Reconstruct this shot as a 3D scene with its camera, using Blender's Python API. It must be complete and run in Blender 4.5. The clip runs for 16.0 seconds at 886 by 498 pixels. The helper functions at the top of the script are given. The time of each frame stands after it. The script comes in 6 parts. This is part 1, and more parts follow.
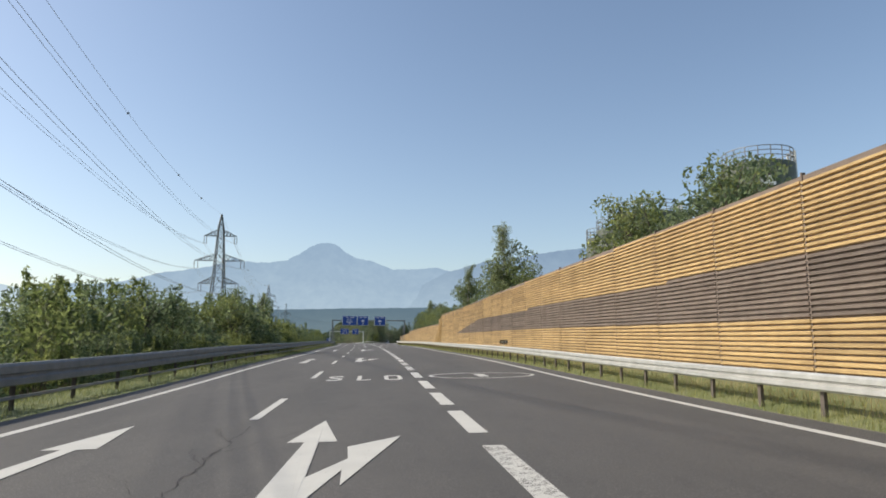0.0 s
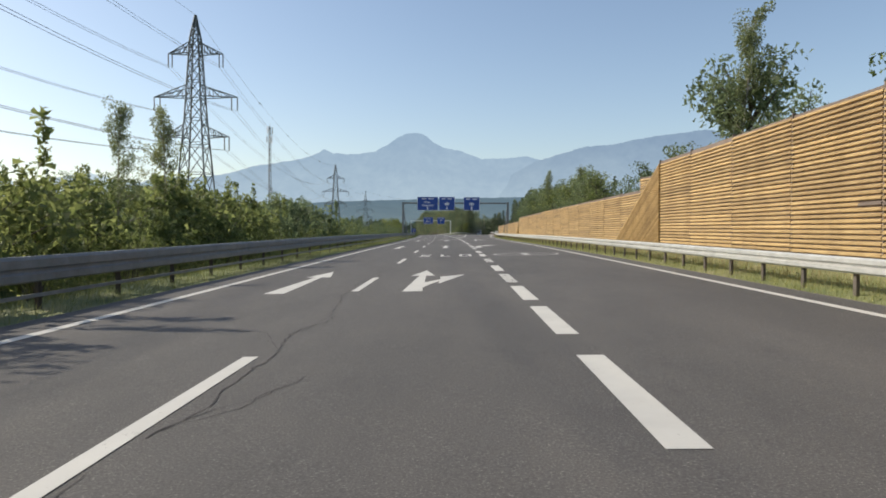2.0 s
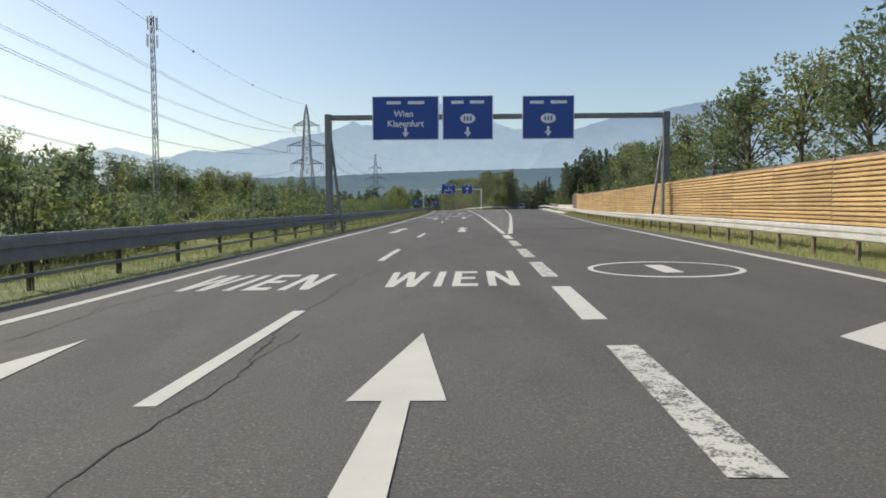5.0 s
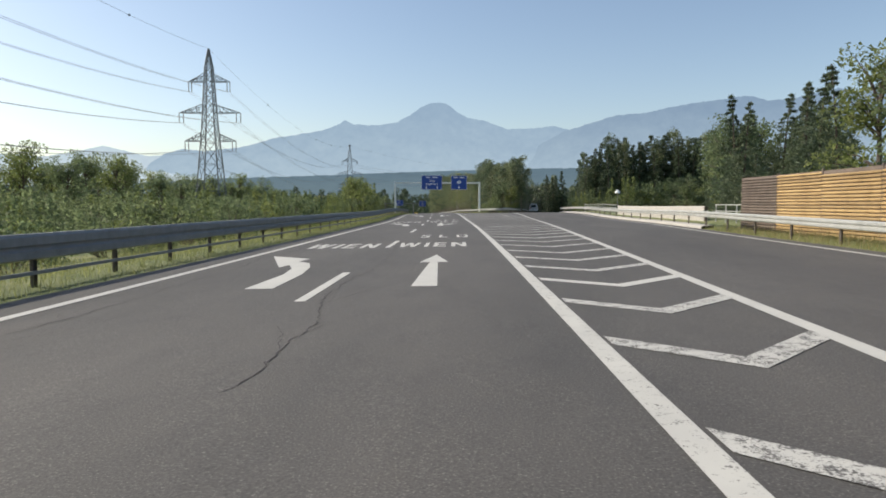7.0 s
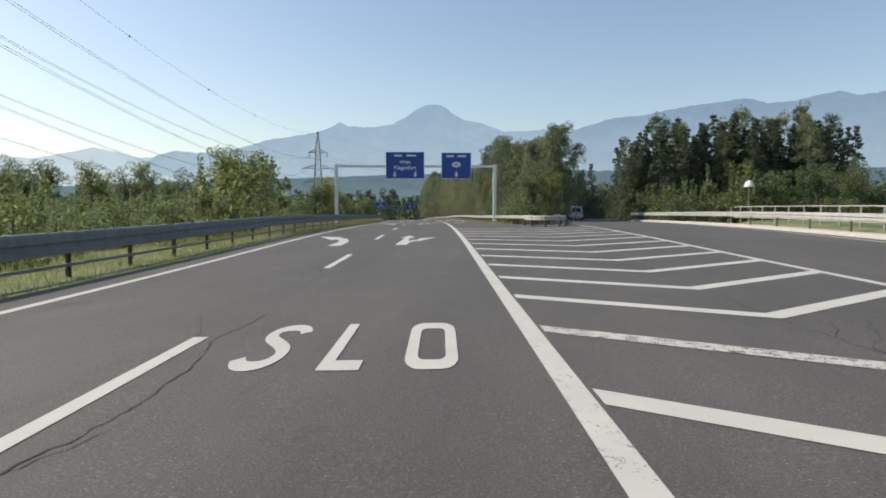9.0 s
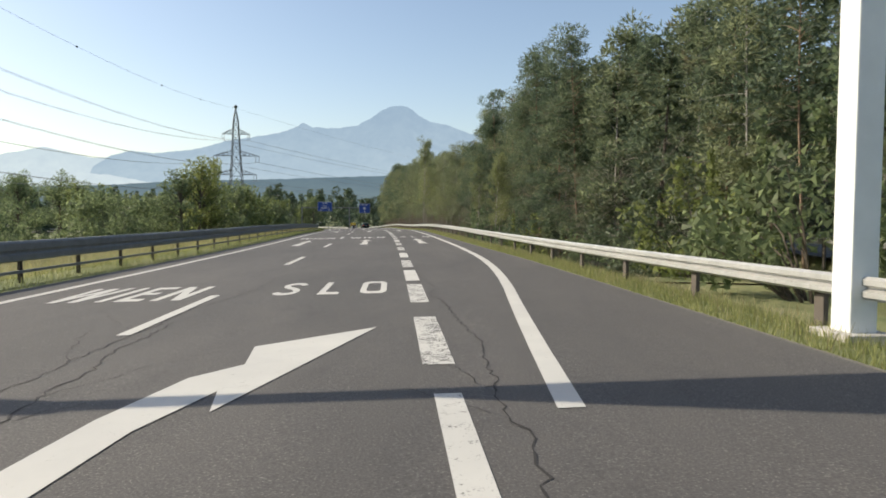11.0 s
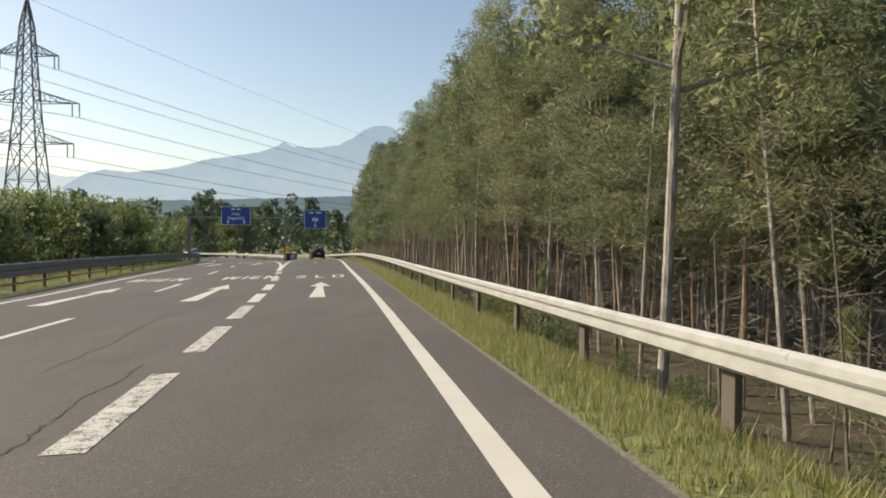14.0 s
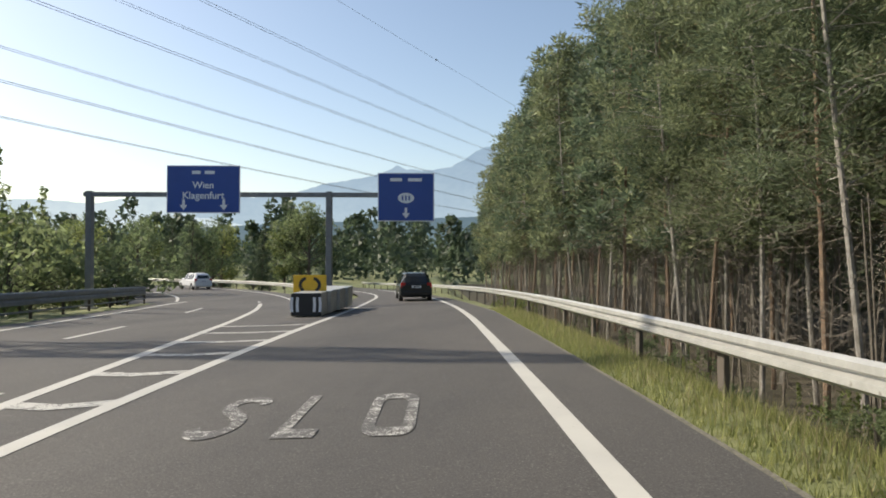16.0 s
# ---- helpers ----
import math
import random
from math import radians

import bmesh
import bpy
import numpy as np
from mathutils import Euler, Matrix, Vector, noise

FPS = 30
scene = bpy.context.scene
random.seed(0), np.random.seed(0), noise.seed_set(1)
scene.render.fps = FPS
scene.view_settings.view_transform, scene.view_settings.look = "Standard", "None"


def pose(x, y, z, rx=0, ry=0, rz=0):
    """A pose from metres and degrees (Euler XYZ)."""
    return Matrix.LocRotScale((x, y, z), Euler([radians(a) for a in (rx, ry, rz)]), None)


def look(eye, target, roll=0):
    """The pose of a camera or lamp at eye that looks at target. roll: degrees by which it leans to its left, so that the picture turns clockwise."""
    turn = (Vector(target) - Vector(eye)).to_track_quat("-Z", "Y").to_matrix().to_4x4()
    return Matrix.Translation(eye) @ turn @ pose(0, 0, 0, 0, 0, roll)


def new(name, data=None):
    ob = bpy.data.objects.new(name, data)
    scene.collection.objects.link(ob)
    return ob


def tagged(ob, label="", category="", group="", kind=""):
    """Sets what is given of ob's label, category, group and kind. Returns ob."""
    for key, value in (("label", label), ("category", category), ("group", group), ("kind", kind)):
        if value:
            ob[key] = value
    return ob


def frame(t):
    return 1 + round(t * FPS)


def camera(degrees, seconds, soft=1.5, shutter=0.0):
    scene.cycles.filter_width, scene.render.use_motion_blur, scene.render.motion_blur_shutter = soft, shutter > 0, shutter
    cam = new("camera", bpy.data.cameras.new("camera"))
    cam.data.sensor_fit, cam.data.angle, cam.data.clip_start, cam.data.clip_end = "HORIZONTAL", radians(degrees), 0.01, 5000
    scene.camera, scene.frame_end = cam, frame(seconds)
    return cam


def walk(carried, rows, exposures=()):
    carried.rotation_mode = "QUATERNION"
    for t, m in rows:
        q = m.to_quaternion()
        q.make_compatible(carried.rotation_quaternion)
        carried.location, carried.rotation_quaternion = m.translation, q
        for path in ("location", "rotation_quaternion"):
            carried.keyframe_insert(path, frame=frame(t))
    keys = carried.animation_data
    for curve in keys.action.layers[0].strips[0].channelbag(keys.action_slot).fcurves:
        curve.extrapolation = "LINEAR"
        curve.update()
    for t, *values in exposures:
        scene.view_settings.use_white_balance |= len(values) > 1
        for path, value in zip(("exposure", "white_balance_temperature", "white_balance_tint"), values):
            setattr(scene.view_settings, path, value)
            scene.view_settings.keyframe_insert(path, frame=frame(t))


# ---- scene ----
cam = camera(67.4, 16.0, soft=1.8, shutter=0.0)

# ---- the road's own coordinates: s metres along it, n metres to the right, z above it ----
BEND_S = np.arange(0, 601, 50.0)
BEND = np.array([0.019, 0.331, 0.147, 0.32, 0.222, 0.435, 0.225, 0.693, 0.774, 0.054, 0.187, 0.218, 0.23]) / 1000
GRADE_S = np.arange(0, 601, 25.0)
GRADE = np.array([0.53, 2.03, 1.04, 1.33, 1.1, 0.67, 0.96, 0.38, 0.68, 0.74, 0.41, 1.66, 0.02, -0.52, -0.08,
                  -0.61, -1.89, -0.69, -1.71, -2.75, -2.98, -2.5, -1.5, -0.5, 0.0]) / 100
SS = np.arange(-400, 1400, 2.0)
TH = np.cumsum(np.interp(SS, BEND_S, BEND, 0, 0)) * 2.0
TH -= np.interp(0, SS, TH)
RX, RY = np.cumsum(-np.sin(TH)) * 2.0, np.cumsum(np.cos(TH)) * 2.0
RX, RY = RX - np.interp(0, SS, RX), RY - np.interp(0, SS, RY)
RZ = np.cumsum(np.interp(SS, GRADE_S, GRADE, 0, 0)) * 2.0
RZ -= np.interp(0, SS, RZ)


def road_z(s, n):
    return np.interp(s, SS, RZ) + np.interp(s, [0, 250, 500], [0.0165, 0.0141, 0.0275]) * np.clip(n, -9, 6)


def at(s, n, z=0.0):
    """A place in the world from the road's coordinates, z above the carriageway."""
    a = np.interp(s, SS, TH)
    return Vector((np.interp(s, SS, RX) + n * math.cos(a), np.interp(s, SS, RY) + n * math.sin(a), road_z(s, n) + z))


def heading(s):
    return float(np.degrees(np.interp(s, SS, TH)))


# seconds, x, y, z, tilt, turn, lean
ROWS = [
    (0.0, -1.59, -1.56, 1.365, 8.38, -5.76, 0.20),
    (0.5, -1.56, 12.80, 1.500, 6.16, -3.37, 0.29),
    (1.0, -1.60, 27.06, 1.749, 3.50, -1.55, 0.29),
    (1.5, -1.62, 41.36, 1.982, 1.05, 0.33, -0.09),
    (2.0, -1.69, 55.53, 2.145, -1.07, 1.84, 0.13),
    (2.5, -1.80, 69.49, 2.313, -2.12, 3.08, -0.29),
    (3.0, -2.01, 83.12, 2.490, -2.65, 3.71, 0.07),
    (3.5, -2.29, 96.61, 2.649, -2.98, 4.18, 0.06),
    (4.0, -2.52, 110.11, 2.788, -3.27, 4.50, 0.02),
    (4.5, -2.87, 123.69, 2.895, -3.42, 4.62, -0.18),
    (7.0, -5.37, 193.56, 3.366, -3.36, 3.96, -0.06),
    (7.5, -5.91, 207.79, 3.464, -3.24, 3.91, 0.04),
    (8.0, -6.42, 222.10, 3.570, -3.31, 3.71, 0.01),
    (8.5, -7.22, 236.45, 3.666, -3.17, 3.64, 0.07),
    (8.7, -7.54, 242.21, 3.697, -3.12, 3.70, 0.09),
    (10.8, -11.48, 303.17, 4.198, -3.04, 1.03, -0.06),
    (11.0, -11.74, 309.00, 4.194, -2.85, 0.66, 0.16),
    (11.5, -12.42, 323.58, 4.151, -1.96, -0.10, 0.29),
    (12.0, -13.13, 338.06, 4.105, -2.05, -0.20, 0.10),
    (12.5, -14.01, 352.46, 4.094, -1.67, -0.30, -0.13),
    (13.0, -15.21, 366.61, 4.058, -1.67, -0.49, -0.21),
    (13.5, -16.76, 380.78, 3.967, -1.38, -0.65, 0.27),
    (14.0, -18.62, 395.03, 3.780, -1.00, -0.86, 0.29),
    (14.5, -20.64, 409.39, 3.547, -0.65, 0.44, -0.02),
    (15.0, -23.15, 423.67, 3.384, -0.38, 3.37, -0.14),
    (15.5, -25.41, 437.98, 3.239, 0.16, 6.53, 0.19),
    (16.0, -27.61, 452.29, 3.011, 0.82, 8.72, 0.10)
]
walk(cam, [(t, pose(x, y, z, 90 + tilt, 0, turn) @ pose(0, 0, 0, 0, 0, lean)) for t, x, y, z, tilt, turn, lean in ROWS],
     [(0.0, 0.14, 6700.0, 10.0), (4.0, 0.13, 6850.0, 10.0), (8.5, 0.09, 6750.0, 10.0), (12.0, 0.30, 7250.0, 10.0), (13.5, 0.30, 7600.0, 10.0), (14.7, 0.29, 7600.0, 10.0), (16.0, 0.26, 7000.0, 10.0)])

# ---- world, sun, exposure ----
SUN_AZ, SUN_EL = 80.0, 36.0     # degrees to the left of the way in, and up
world = bpy.data.worlds.new("sky")
scene.world = world
world.use_nodes = True
sky = world.node_tree.nodes.new("ShaderNodeTexSky")
sky.sky_type, sky.sun_disc = "NISHITA", False
sky.sun_elevation, sky.sun_rotation = radians(SUN_EL), radians(-SUN_AZ)
sky.air_density, sky.dust_density, sky.ozone_density = 1.0, 1.3, 1.0
back = world.node_tree.nodes["Background"]
back.inputs["Strength"].default_value = 0.15
world.node_tree.links.new(sky.outputs["Color"], back.inputs["Color"])
sun = new("sun", bpy.data.lights.new("sun", "SUN"))
sun.data.energy, sun.data.angle, sun.data.color = 4.6, radians(0.6), (1.0, 0.93, 0.8)
sun_from = Vector((-math.sin(radians(SUN_AZ)) * math.cos(radians(SUN_EL)), math.cos(radians(SUN_AZ)) * math.cos(radians(SUN_EL)), math.sin(radians(SUN_EL))))
sun.matrix_world = look(sun_from * 300, (0, 0, 0))


# ---- materials ----
class Nodes:
    def __init__(self, name):
        self.mat = bpy.data.materials.new(name)
        self.mat.use_nodes = True
        self.tree = self.mat.node_tree
        self.bsdf = self.tree.nodes["Principled BSDF"]

    def add(self, kind, **values):
        node = self.tree.nodes.new(kind)
        for key, value in values.items():
            node.inputs[key].default_value = value
        return node

    def link(self, a, b):
        self.tree.links.new(a, b)

    def noise(self, scale, detail=4.0, rough=0.6, stretch=None):
        tex = self.add("ShaderNodeTexNoise", Scale=scale, Detail=detail, Roughness=rough)
        geo = self.add("ShaderNodeNewGeometry")
        if stretch:
            mul = self.add("ShaderNodeVectorMath")
            mul.operation = "MULTIPLY"
            mul.inputs[1].default_value = stretch
            self.link(geo.outputs["Position"], mul.inputs[0])
            self.link(mul.outputs[0], tex.inputs["Vector"])
        else:
            self.link(geo.outputs["Position"], tex.inputs["Vector"])
        return tex.outputs["Fac"]

    def ramp(self, fac, stops):
        node = self.tree.nodes.new("ShaderNodeValToRGB")
        el = node.color_ramp.elements
        while len(el) < len(stops):
            el.new(0.5)
        for e, (p, c) in zip(el, stops):
            e.position, e.color = p, (*c, 1) if len(c) == 3 else c
        self.link(fac, node.inputs["Fac"])
        return node.outputs["Color"]

    def mix(self, fac, a, b, blend="MIX"):
        node = self.tree.nodes.new("ShaderNodeMix")
        node.data_type, node.blend_type = "RGBA", blend
        for sock, value in ((node.inputs["Factor"], fac), (node.inputs["A"], a), (node.inputs["B"], b)):
            if isinstance(value, bpy.types.NodeSocket):
                self.link(value, sock)
            else:
                sock.default_value = value if isinstance(value, float) else (*value, 1)
        return node.outputs["Result"]

    def bump(self, height, strength=0.3, distance=0.02):
        node = self.add("ShaderNodeBump", Strength=strength, Distance=distance)
        self.link(height, node.inputs["Height"])
        self.link(node.outputs["Normal"], self.bsdf.inputs["Normal"])

    def done(self, colour, rough=0.7, metal=0.0):
        if isinstance(colour, bpy.types.NodeSocket):
            self.link(colour, self.bsdf.inputs["Base Color"])
        else:
            self.bsdf.inputs["Base Color"].default_value = (*colour, 1)
        self.bsdf.inputs["Roughness"].default_value = rough
        self.bsdf.inputs["Metallic"].default_value = metal
        return self.mat


def plain(name, colour, rough=0.6, metal=0.0, vary=0.15, scale=6.0):
    n = Nodes(name)
    dark = tuple(c * (1 - vary) for c in colour)
    light = tuple(min(1, c * (1 + vary)) for c in colour)
    return n.done(n.ramp(n.noise(scale), [(0.3, dark), (0.7, light)]), rough, metal)


def make_asphalt():
    n = Nodes("asphalt")
    grain = n.noise(55.0, 3.0, 0.7)
    patch = n.noise(0.35, 5.0, 0.65, (1.0, 0.25, 1.0))
    c = n.ramp(grain, [(0.3, (0.045, 0.043, 0.0415)), (0.60, (0.094, 0.089, 0.0845)), (0.74, (0.245, 0.232, 0.22))])
    c = n.mix(0.75, c, n.ramp(patch, [(0.3, (0.70, 0.70, 0.70)), (0.7, (1.25, 1.22, 1.18))]), "MULTIPLY")
    stain = n.noise(1.6, 6.0, 0.7, (1.0, 0.45, 1.0))
    c = n.mix(0.6, c, n.ramp(stain, [(0.28, (0.72, 0.72, 0.73)), (0.45, (1.0, 1.0, 1.0)), (0.75, (1.16, 1.14, 1.1))]), "MULTIPLY")
    n.bump(grain, 0.35, 0.01)
    return n.done(c, 0.82)


def make_paint(name, worn):
    n = Nodes(name)
    wear = n.noise(7.0, 6.0, 0.75)
    fine = n.noise(45.0, 3.0, 0.7)
    both = n.mix(0.45, wear, fine)
    c = n.ramp(both, [(worn - 0.03, (0.09, 0.085, 0.08)), (worn + 0.03, (0.505, 0.495, 0.46))])
    c = n.mix(0.5, c, n.ramp(n.noise(1.3), [(0.3, (0.85, 0.85, 0.85)), (0.7, (1.1, 1.1, 1.08))]), "MULTIPLY")
    return n.done(c, 0.7)


def make_grass_ground():
    n = Nodes("meadow")
    c = n.ramp(n.noise(0.5, 6.0, 0.7), [(0.3, (0.09, 0.12, 0.045)), (0.5, (0.17, 0.185, 0.085)), (0.7, (0.26, 0.24, 0.135))])
    c = n.mix(0.5, c, n.ramp(n.noise(0.02, 4.0), [(0.35, (0.6, 0.75, 0.6)), (0.65, (1.25, 1.2, 1.0))]), "MULTIPLY")
    n.bump(n.noise(12.0), 0.6, 0.08)
    return n.done(c, 0.95)


def make_leaf(name, a, b, glow=0.35, rusty=False):
    """Foliage: colour differs clump by clump and tree by tree, some light passes through."""
    n = Nodes(name)
    info = n.tree.nodes.new("ShaderNodeObjectInfo")
    geo = n.tree.nodes.new("ShaderNodeNewGeometry")
    c = n.ramp(geo.outputs["Random Per Island"], [(0.0, a), (0.8, b), (1.0, tuple(min(1, x * 1.5) for x in b))])
    c = n.mix(0.7, c, n.ramp(info.outputs["Random"], [(0.0, (0.7, 0.75, 0.7)), (1.0, (1.25, 1.15, 1.0))]), "MULTIPLY")
    if rusty:                                  # dead brown twigs here and there
        c = n.mix(n.ramp(n.noise(0.55, 3.0, 0.6), [(0.60, (0, 0, 0)), (0.72, (0.7, 0.7, 0.7))]), c, (0.19, 0.135, 0.085))
    n.done(c, 0.55)
    clear = n.add("ShaderNodeBsdfTranslucent")
    n.link(c, clear.inputs["Color"])
    blend = n.add("ShaderNodeMixShader", Fac=glow)
    n.link(n.bsdf.outputs[0], blend.inputs[1])
    n.link(clear.outputs[0], blend.inputs[2])
    n.link(blend.outputs[0], n.tree.nodes["Material Output"].inputs["Surface"])
    return n.mat


def make_bark(name, a, b, stretch=(6, 6, 1.2)):
    n = Nodes(name)
    f = n.noise(3.0, 5.0, 0.7, stretch)
    n.bump(f, 0.8, 0.03)
    return n.done(n.ramp(f, [(0.35, a), (0.65, b)]), 0.9)


def make_wood(name, a, b):
    """Weathered boards, each a little different."""
    n = Nodes(name)
    info = n.tree.nodes.new("ShaderNodeObjectInfo")
    geo = n.tree.nodes.new("ShaderNodeNewGeometry")
    f = n.noise(4.0, 6.0, 0.7, (1.0, 0.35, 6.0))
    c = n.ramp(f, [(0.3, a), (0.7, b)])
    c = n.mix(0.8, c, n.ramp(geo.outputs["Random Per Island"], [(0.0, (0.72, 0.70, 0.68)), (1.0, (1.2, 1.18, 1.12))]), "MULTIPLY")
    c = n.mix(0.5, c, n.ramp(info.outputs["Random"], [(0.0, (0.8, 0.8, 0.8)), (1.0, (1.15, 1.15, 1.15))]), "MULTIPLY")
    c = n.mix(0.7, c, n.ramp(n.noise(0.9, 6.0, 0.75, (1.0, 1.0, 0.35)), [(0.32, (0.66, 0.62, 0.58)), (0.55, (1.05, 1.04, 1.02))]), "MULTIPLY")
    n.bump(f, 0.4, 0.01)
    return n.done(c, 0.85)


def make_steel(name, colour, rough=0.5, metal=0.3):
    n = Nodes(name)
    f = n.noise(2.5, 6.0, 0.7)
    c = n.ramp(f, [(0.3, tuple(x * 0.7 for x in colour)), (0.7, colour)])
    c = n.mix(n.ramp(n.noise(9.0, 4.0), [(0.66, (0, 0, 0)), (0.74, (0.6, 0.6, 0.6))]), c, (0.16, 0.12, 0.085))
    return n.done(c, rough, metal)


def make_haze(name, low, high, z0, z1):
    """Land so far off that the air's own light covers it, painted as glow."""
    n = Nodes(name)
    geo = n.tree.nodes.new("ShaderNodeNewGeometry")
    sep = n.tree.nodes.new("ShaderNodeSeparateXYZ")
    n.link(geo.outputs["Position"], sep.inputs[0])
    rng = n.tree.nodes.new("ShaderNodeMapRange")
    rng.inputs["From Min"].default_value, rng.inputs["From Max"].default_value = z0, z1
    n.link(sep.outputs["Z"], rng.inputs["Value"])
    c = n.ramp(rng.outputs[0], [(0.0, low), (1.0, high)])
    # relief painted in: a glowing surface takes no light and shade
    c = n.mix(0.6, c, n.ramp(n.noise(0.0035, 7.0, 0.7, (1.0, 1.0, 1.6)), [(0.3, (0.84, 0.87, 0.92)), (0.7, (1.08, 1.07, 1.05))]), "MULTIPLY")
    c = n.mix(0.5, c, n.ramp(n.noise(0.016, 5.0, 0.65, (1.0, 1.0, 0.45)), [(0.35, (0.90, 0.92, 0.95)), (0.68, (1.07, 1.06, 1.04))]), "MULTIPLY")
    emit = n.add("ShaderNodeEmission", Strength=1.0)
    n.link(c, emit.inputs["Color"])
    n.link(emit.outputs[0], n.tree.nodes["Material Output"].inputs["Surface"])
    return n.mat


ASPHALT = make_asphalt()
PAINT, PAINT_RUBBED, PAINT_WORN, PAINT_OLD = make_paint("road_paint", 0.36), make_paint("rubbed_road_paint", 0.41), make_paint("worn_road_paint", 0.47), make_paint("faded_road_paint", 0.54)
PAINT_CHIPPED = make_paint("chipped_road_paint", 0.505)
TAR = plain("tar_seam", (0.028, 0.026, 0.025), 0.9)
MEADOW = make_grass_ground()
GRAVEL = plain("roadside_gravel", (0.15, 0.14, 0.11), 0.95, 0, 0.4, 30)
STEEL, STEEL_DARK = make_steel("galvanised_steel", (0.56, 0.56, 0.53), 0.45, 0.35), make_steel("dull_steel", (0.235, 0.245, 0.25), 0.6, 0.25)
# post brown darkened: the posts' shadow side is in the colour
POST_STEEL = make_steel("rusty_shaded_post_steel", (0.13, 0.11, 0.092), 0.85, 0.1)
WHITE_STEEL = plain("white_painted_steel", (0.72, 0.74, 0.72), 0.45, 0, 0.06, 2)
WOOD, WOOD_GREY = make_wood("honey_wood", (0.33, 0.225, 0.105), (0.52, 0.38, 0.195)), make_wood("grey_brown_wood", (0.12, 0.095, 0.082), (0.205, 0.168, 0.148))
CONCRETE = plain("concrete", (0.42, 0.40, 0.37), 0.9, 0, 0.15, 4)
SIGN_BLUE = plain("sign_blue", (0.012, 0.06, 0.30), 0.35, 0, 0.06, 1.5)
SIGN_WHITE = plain("sign_white", (0.75, 0.77, 0.8), 0.35, 0, 0.05)
SIGN_BACK = make_steel("sign_aluminium", (0.45, 0.46, 0.47), 0.5, 0.5)
YELLOW = plain("sign_yellow", (0.75, 0.46, 0.03), 0.4, 0, 0.08)
BLACK = plain("black_paint", (0.02, 0.02, 0.022), 0.5)
RED = plain("lamp_red", (0.45, 0.02, 0.015), 0.25)
PYLON_STEEL = plain("pylon_steel", (0.10, 0.115, 0.12), 0.6, 0.3, 0.2)
# wires lightened: some of the air's haze is in their colour
WIRE = plain("wire", (0.20, 0.21, 0.22), 0.5, 0.4)
INSULATOR = plain("insulator_brown", (0.08, 0.06, 0.05), 0.3)
TANK = plain("grey_green_tank_steel", (0.10, 0.115, 0.10), 0.6, 0.1, 0.3, 0.8)
LEAF_A, LEAF_B = make_leaf("broad_leaf", (0.098, 0.138, 0.075), (0.18, 0.23, 0.125), 0.66), make_leaf("light_leaf", (0.11, 0.15, 0.05), (0.22, 0.255, 0.10), 0.68)
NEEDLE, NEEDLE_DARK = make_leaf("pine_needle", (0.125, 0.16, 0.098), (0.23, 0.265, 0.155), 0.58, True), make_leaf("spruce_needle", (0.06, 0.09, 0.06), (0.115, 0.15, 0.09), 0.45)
NEEDLE_LOW = make_leaf("bluish_pine_needle", (0.08, 0.118, 0.08), (0.15, 0.195, 0.125), 0.55, True)
BIRCH_LEAF = make_leaf("birch_leaf", (0.13, 0.165, 0.08), (0.24, 0.275, 0.135), 0.55)
BARK, PINE_BARK, PALE_BARK = make_bark("bark", (0.05, 0.04, 0.03), (0.13, 0.105, 0.085)), make_bark("pine_bark", (0.12, 0.085, 0.06), (0.30, 0.205, 0.135)), make_bark("pale_bark", (0.16, 0.145, 0.125), (0.42, 0.39, 0.35))
# needle litter, its colour darkened for the shade among the trunks
FOREST_FLOOR = plain("needle_litter", (0.065, 0.058, 0.036), 0.95, 0, 0.5, 1.2)
DEAD_WOOD = make_bark("dead_branch", (0.09, 0.078, 0.062), (0.21, 0.18, 0.145))
TWIG = make_bark("dead_twig", (0.15, 0.13, 0.105), (0.31, 0.27, 0.225))
BLADE, BLADE_DRY = make_leaf("grass_blade", (0.15, 0.185, 0.07), (0.30, 0.32, 0.135), 0.5), make_leaf("dry_grass", (0.22, 0.20, 0.11), (0.38, 0.34, 0.20), 0.45)


# ---- mesh helpers ----
def part(name, bm, material, parent=None, label=""):
    me = bpy.data.meshes.new(name)
    bm.to_mesh(me)
    bm.free()
    me.materials.append(material)
    ob = new(name, me)
    if parent:
        ob.parent = parent
        ob.matrix_parent_inverse = parent.matrix_world.inverted()
    if label:
        ob["label"] = label
    return ob


def raw(name, verts, faces, material, parent=None, label="", smooth=False):
    me = bpy.data.meshes.new(name)
    me.from_pydata([tuple(v) for v in verts], [], [tuple(f) for f in faces])
    me.materials.append(material)
    if smooth:
        me.polygons.foreach_set("use_smooth", [True] * len(me.polygons))
    ob = new(name, me)
    if parent:
        ob.parent = parent
        ob.matrix_parent_inverse = parent.matrix_world.inverted()
    if label:
        ob["label"] = label
    return ob


def empty(name, m=None):
    ob = new(name)
    ob.empty_display_size = 0.2
    if m is not None:
        ob.matrix_world = m
        bpy.context.view_layer.update()
    return ob


def box(bm, size, m=Matrix(), bevel=0.0):
    made = bmesh.ops.create_cube(bm, size=1.0, matrix=m @ Matrix.Diagonal((*size, 1)))["verts"]
    if bevel:
        edges = list({e for v in made for e in v.link_edges})
        bmesh.ops.bevel(bm, geom=edges, offset=bevel, segments=2, affect="EDGES", profile=0.6)


def tube(bm, a, b, r0, r1=None, seg=8, cap=True):
    a, b = Vector(a), Vector(b)
    d = b - a
    m = Matrix.Translation((a + b) / 2) @ d.to_track_quat("Z", "Y").to_matrix().to_4x4()
    bmesh.ops.create_cone(bm, cap_ends=cap, segments=seg, radius1=r0, radius2=r0 if r1 is None else r1, depth=d.length, matrix=m)


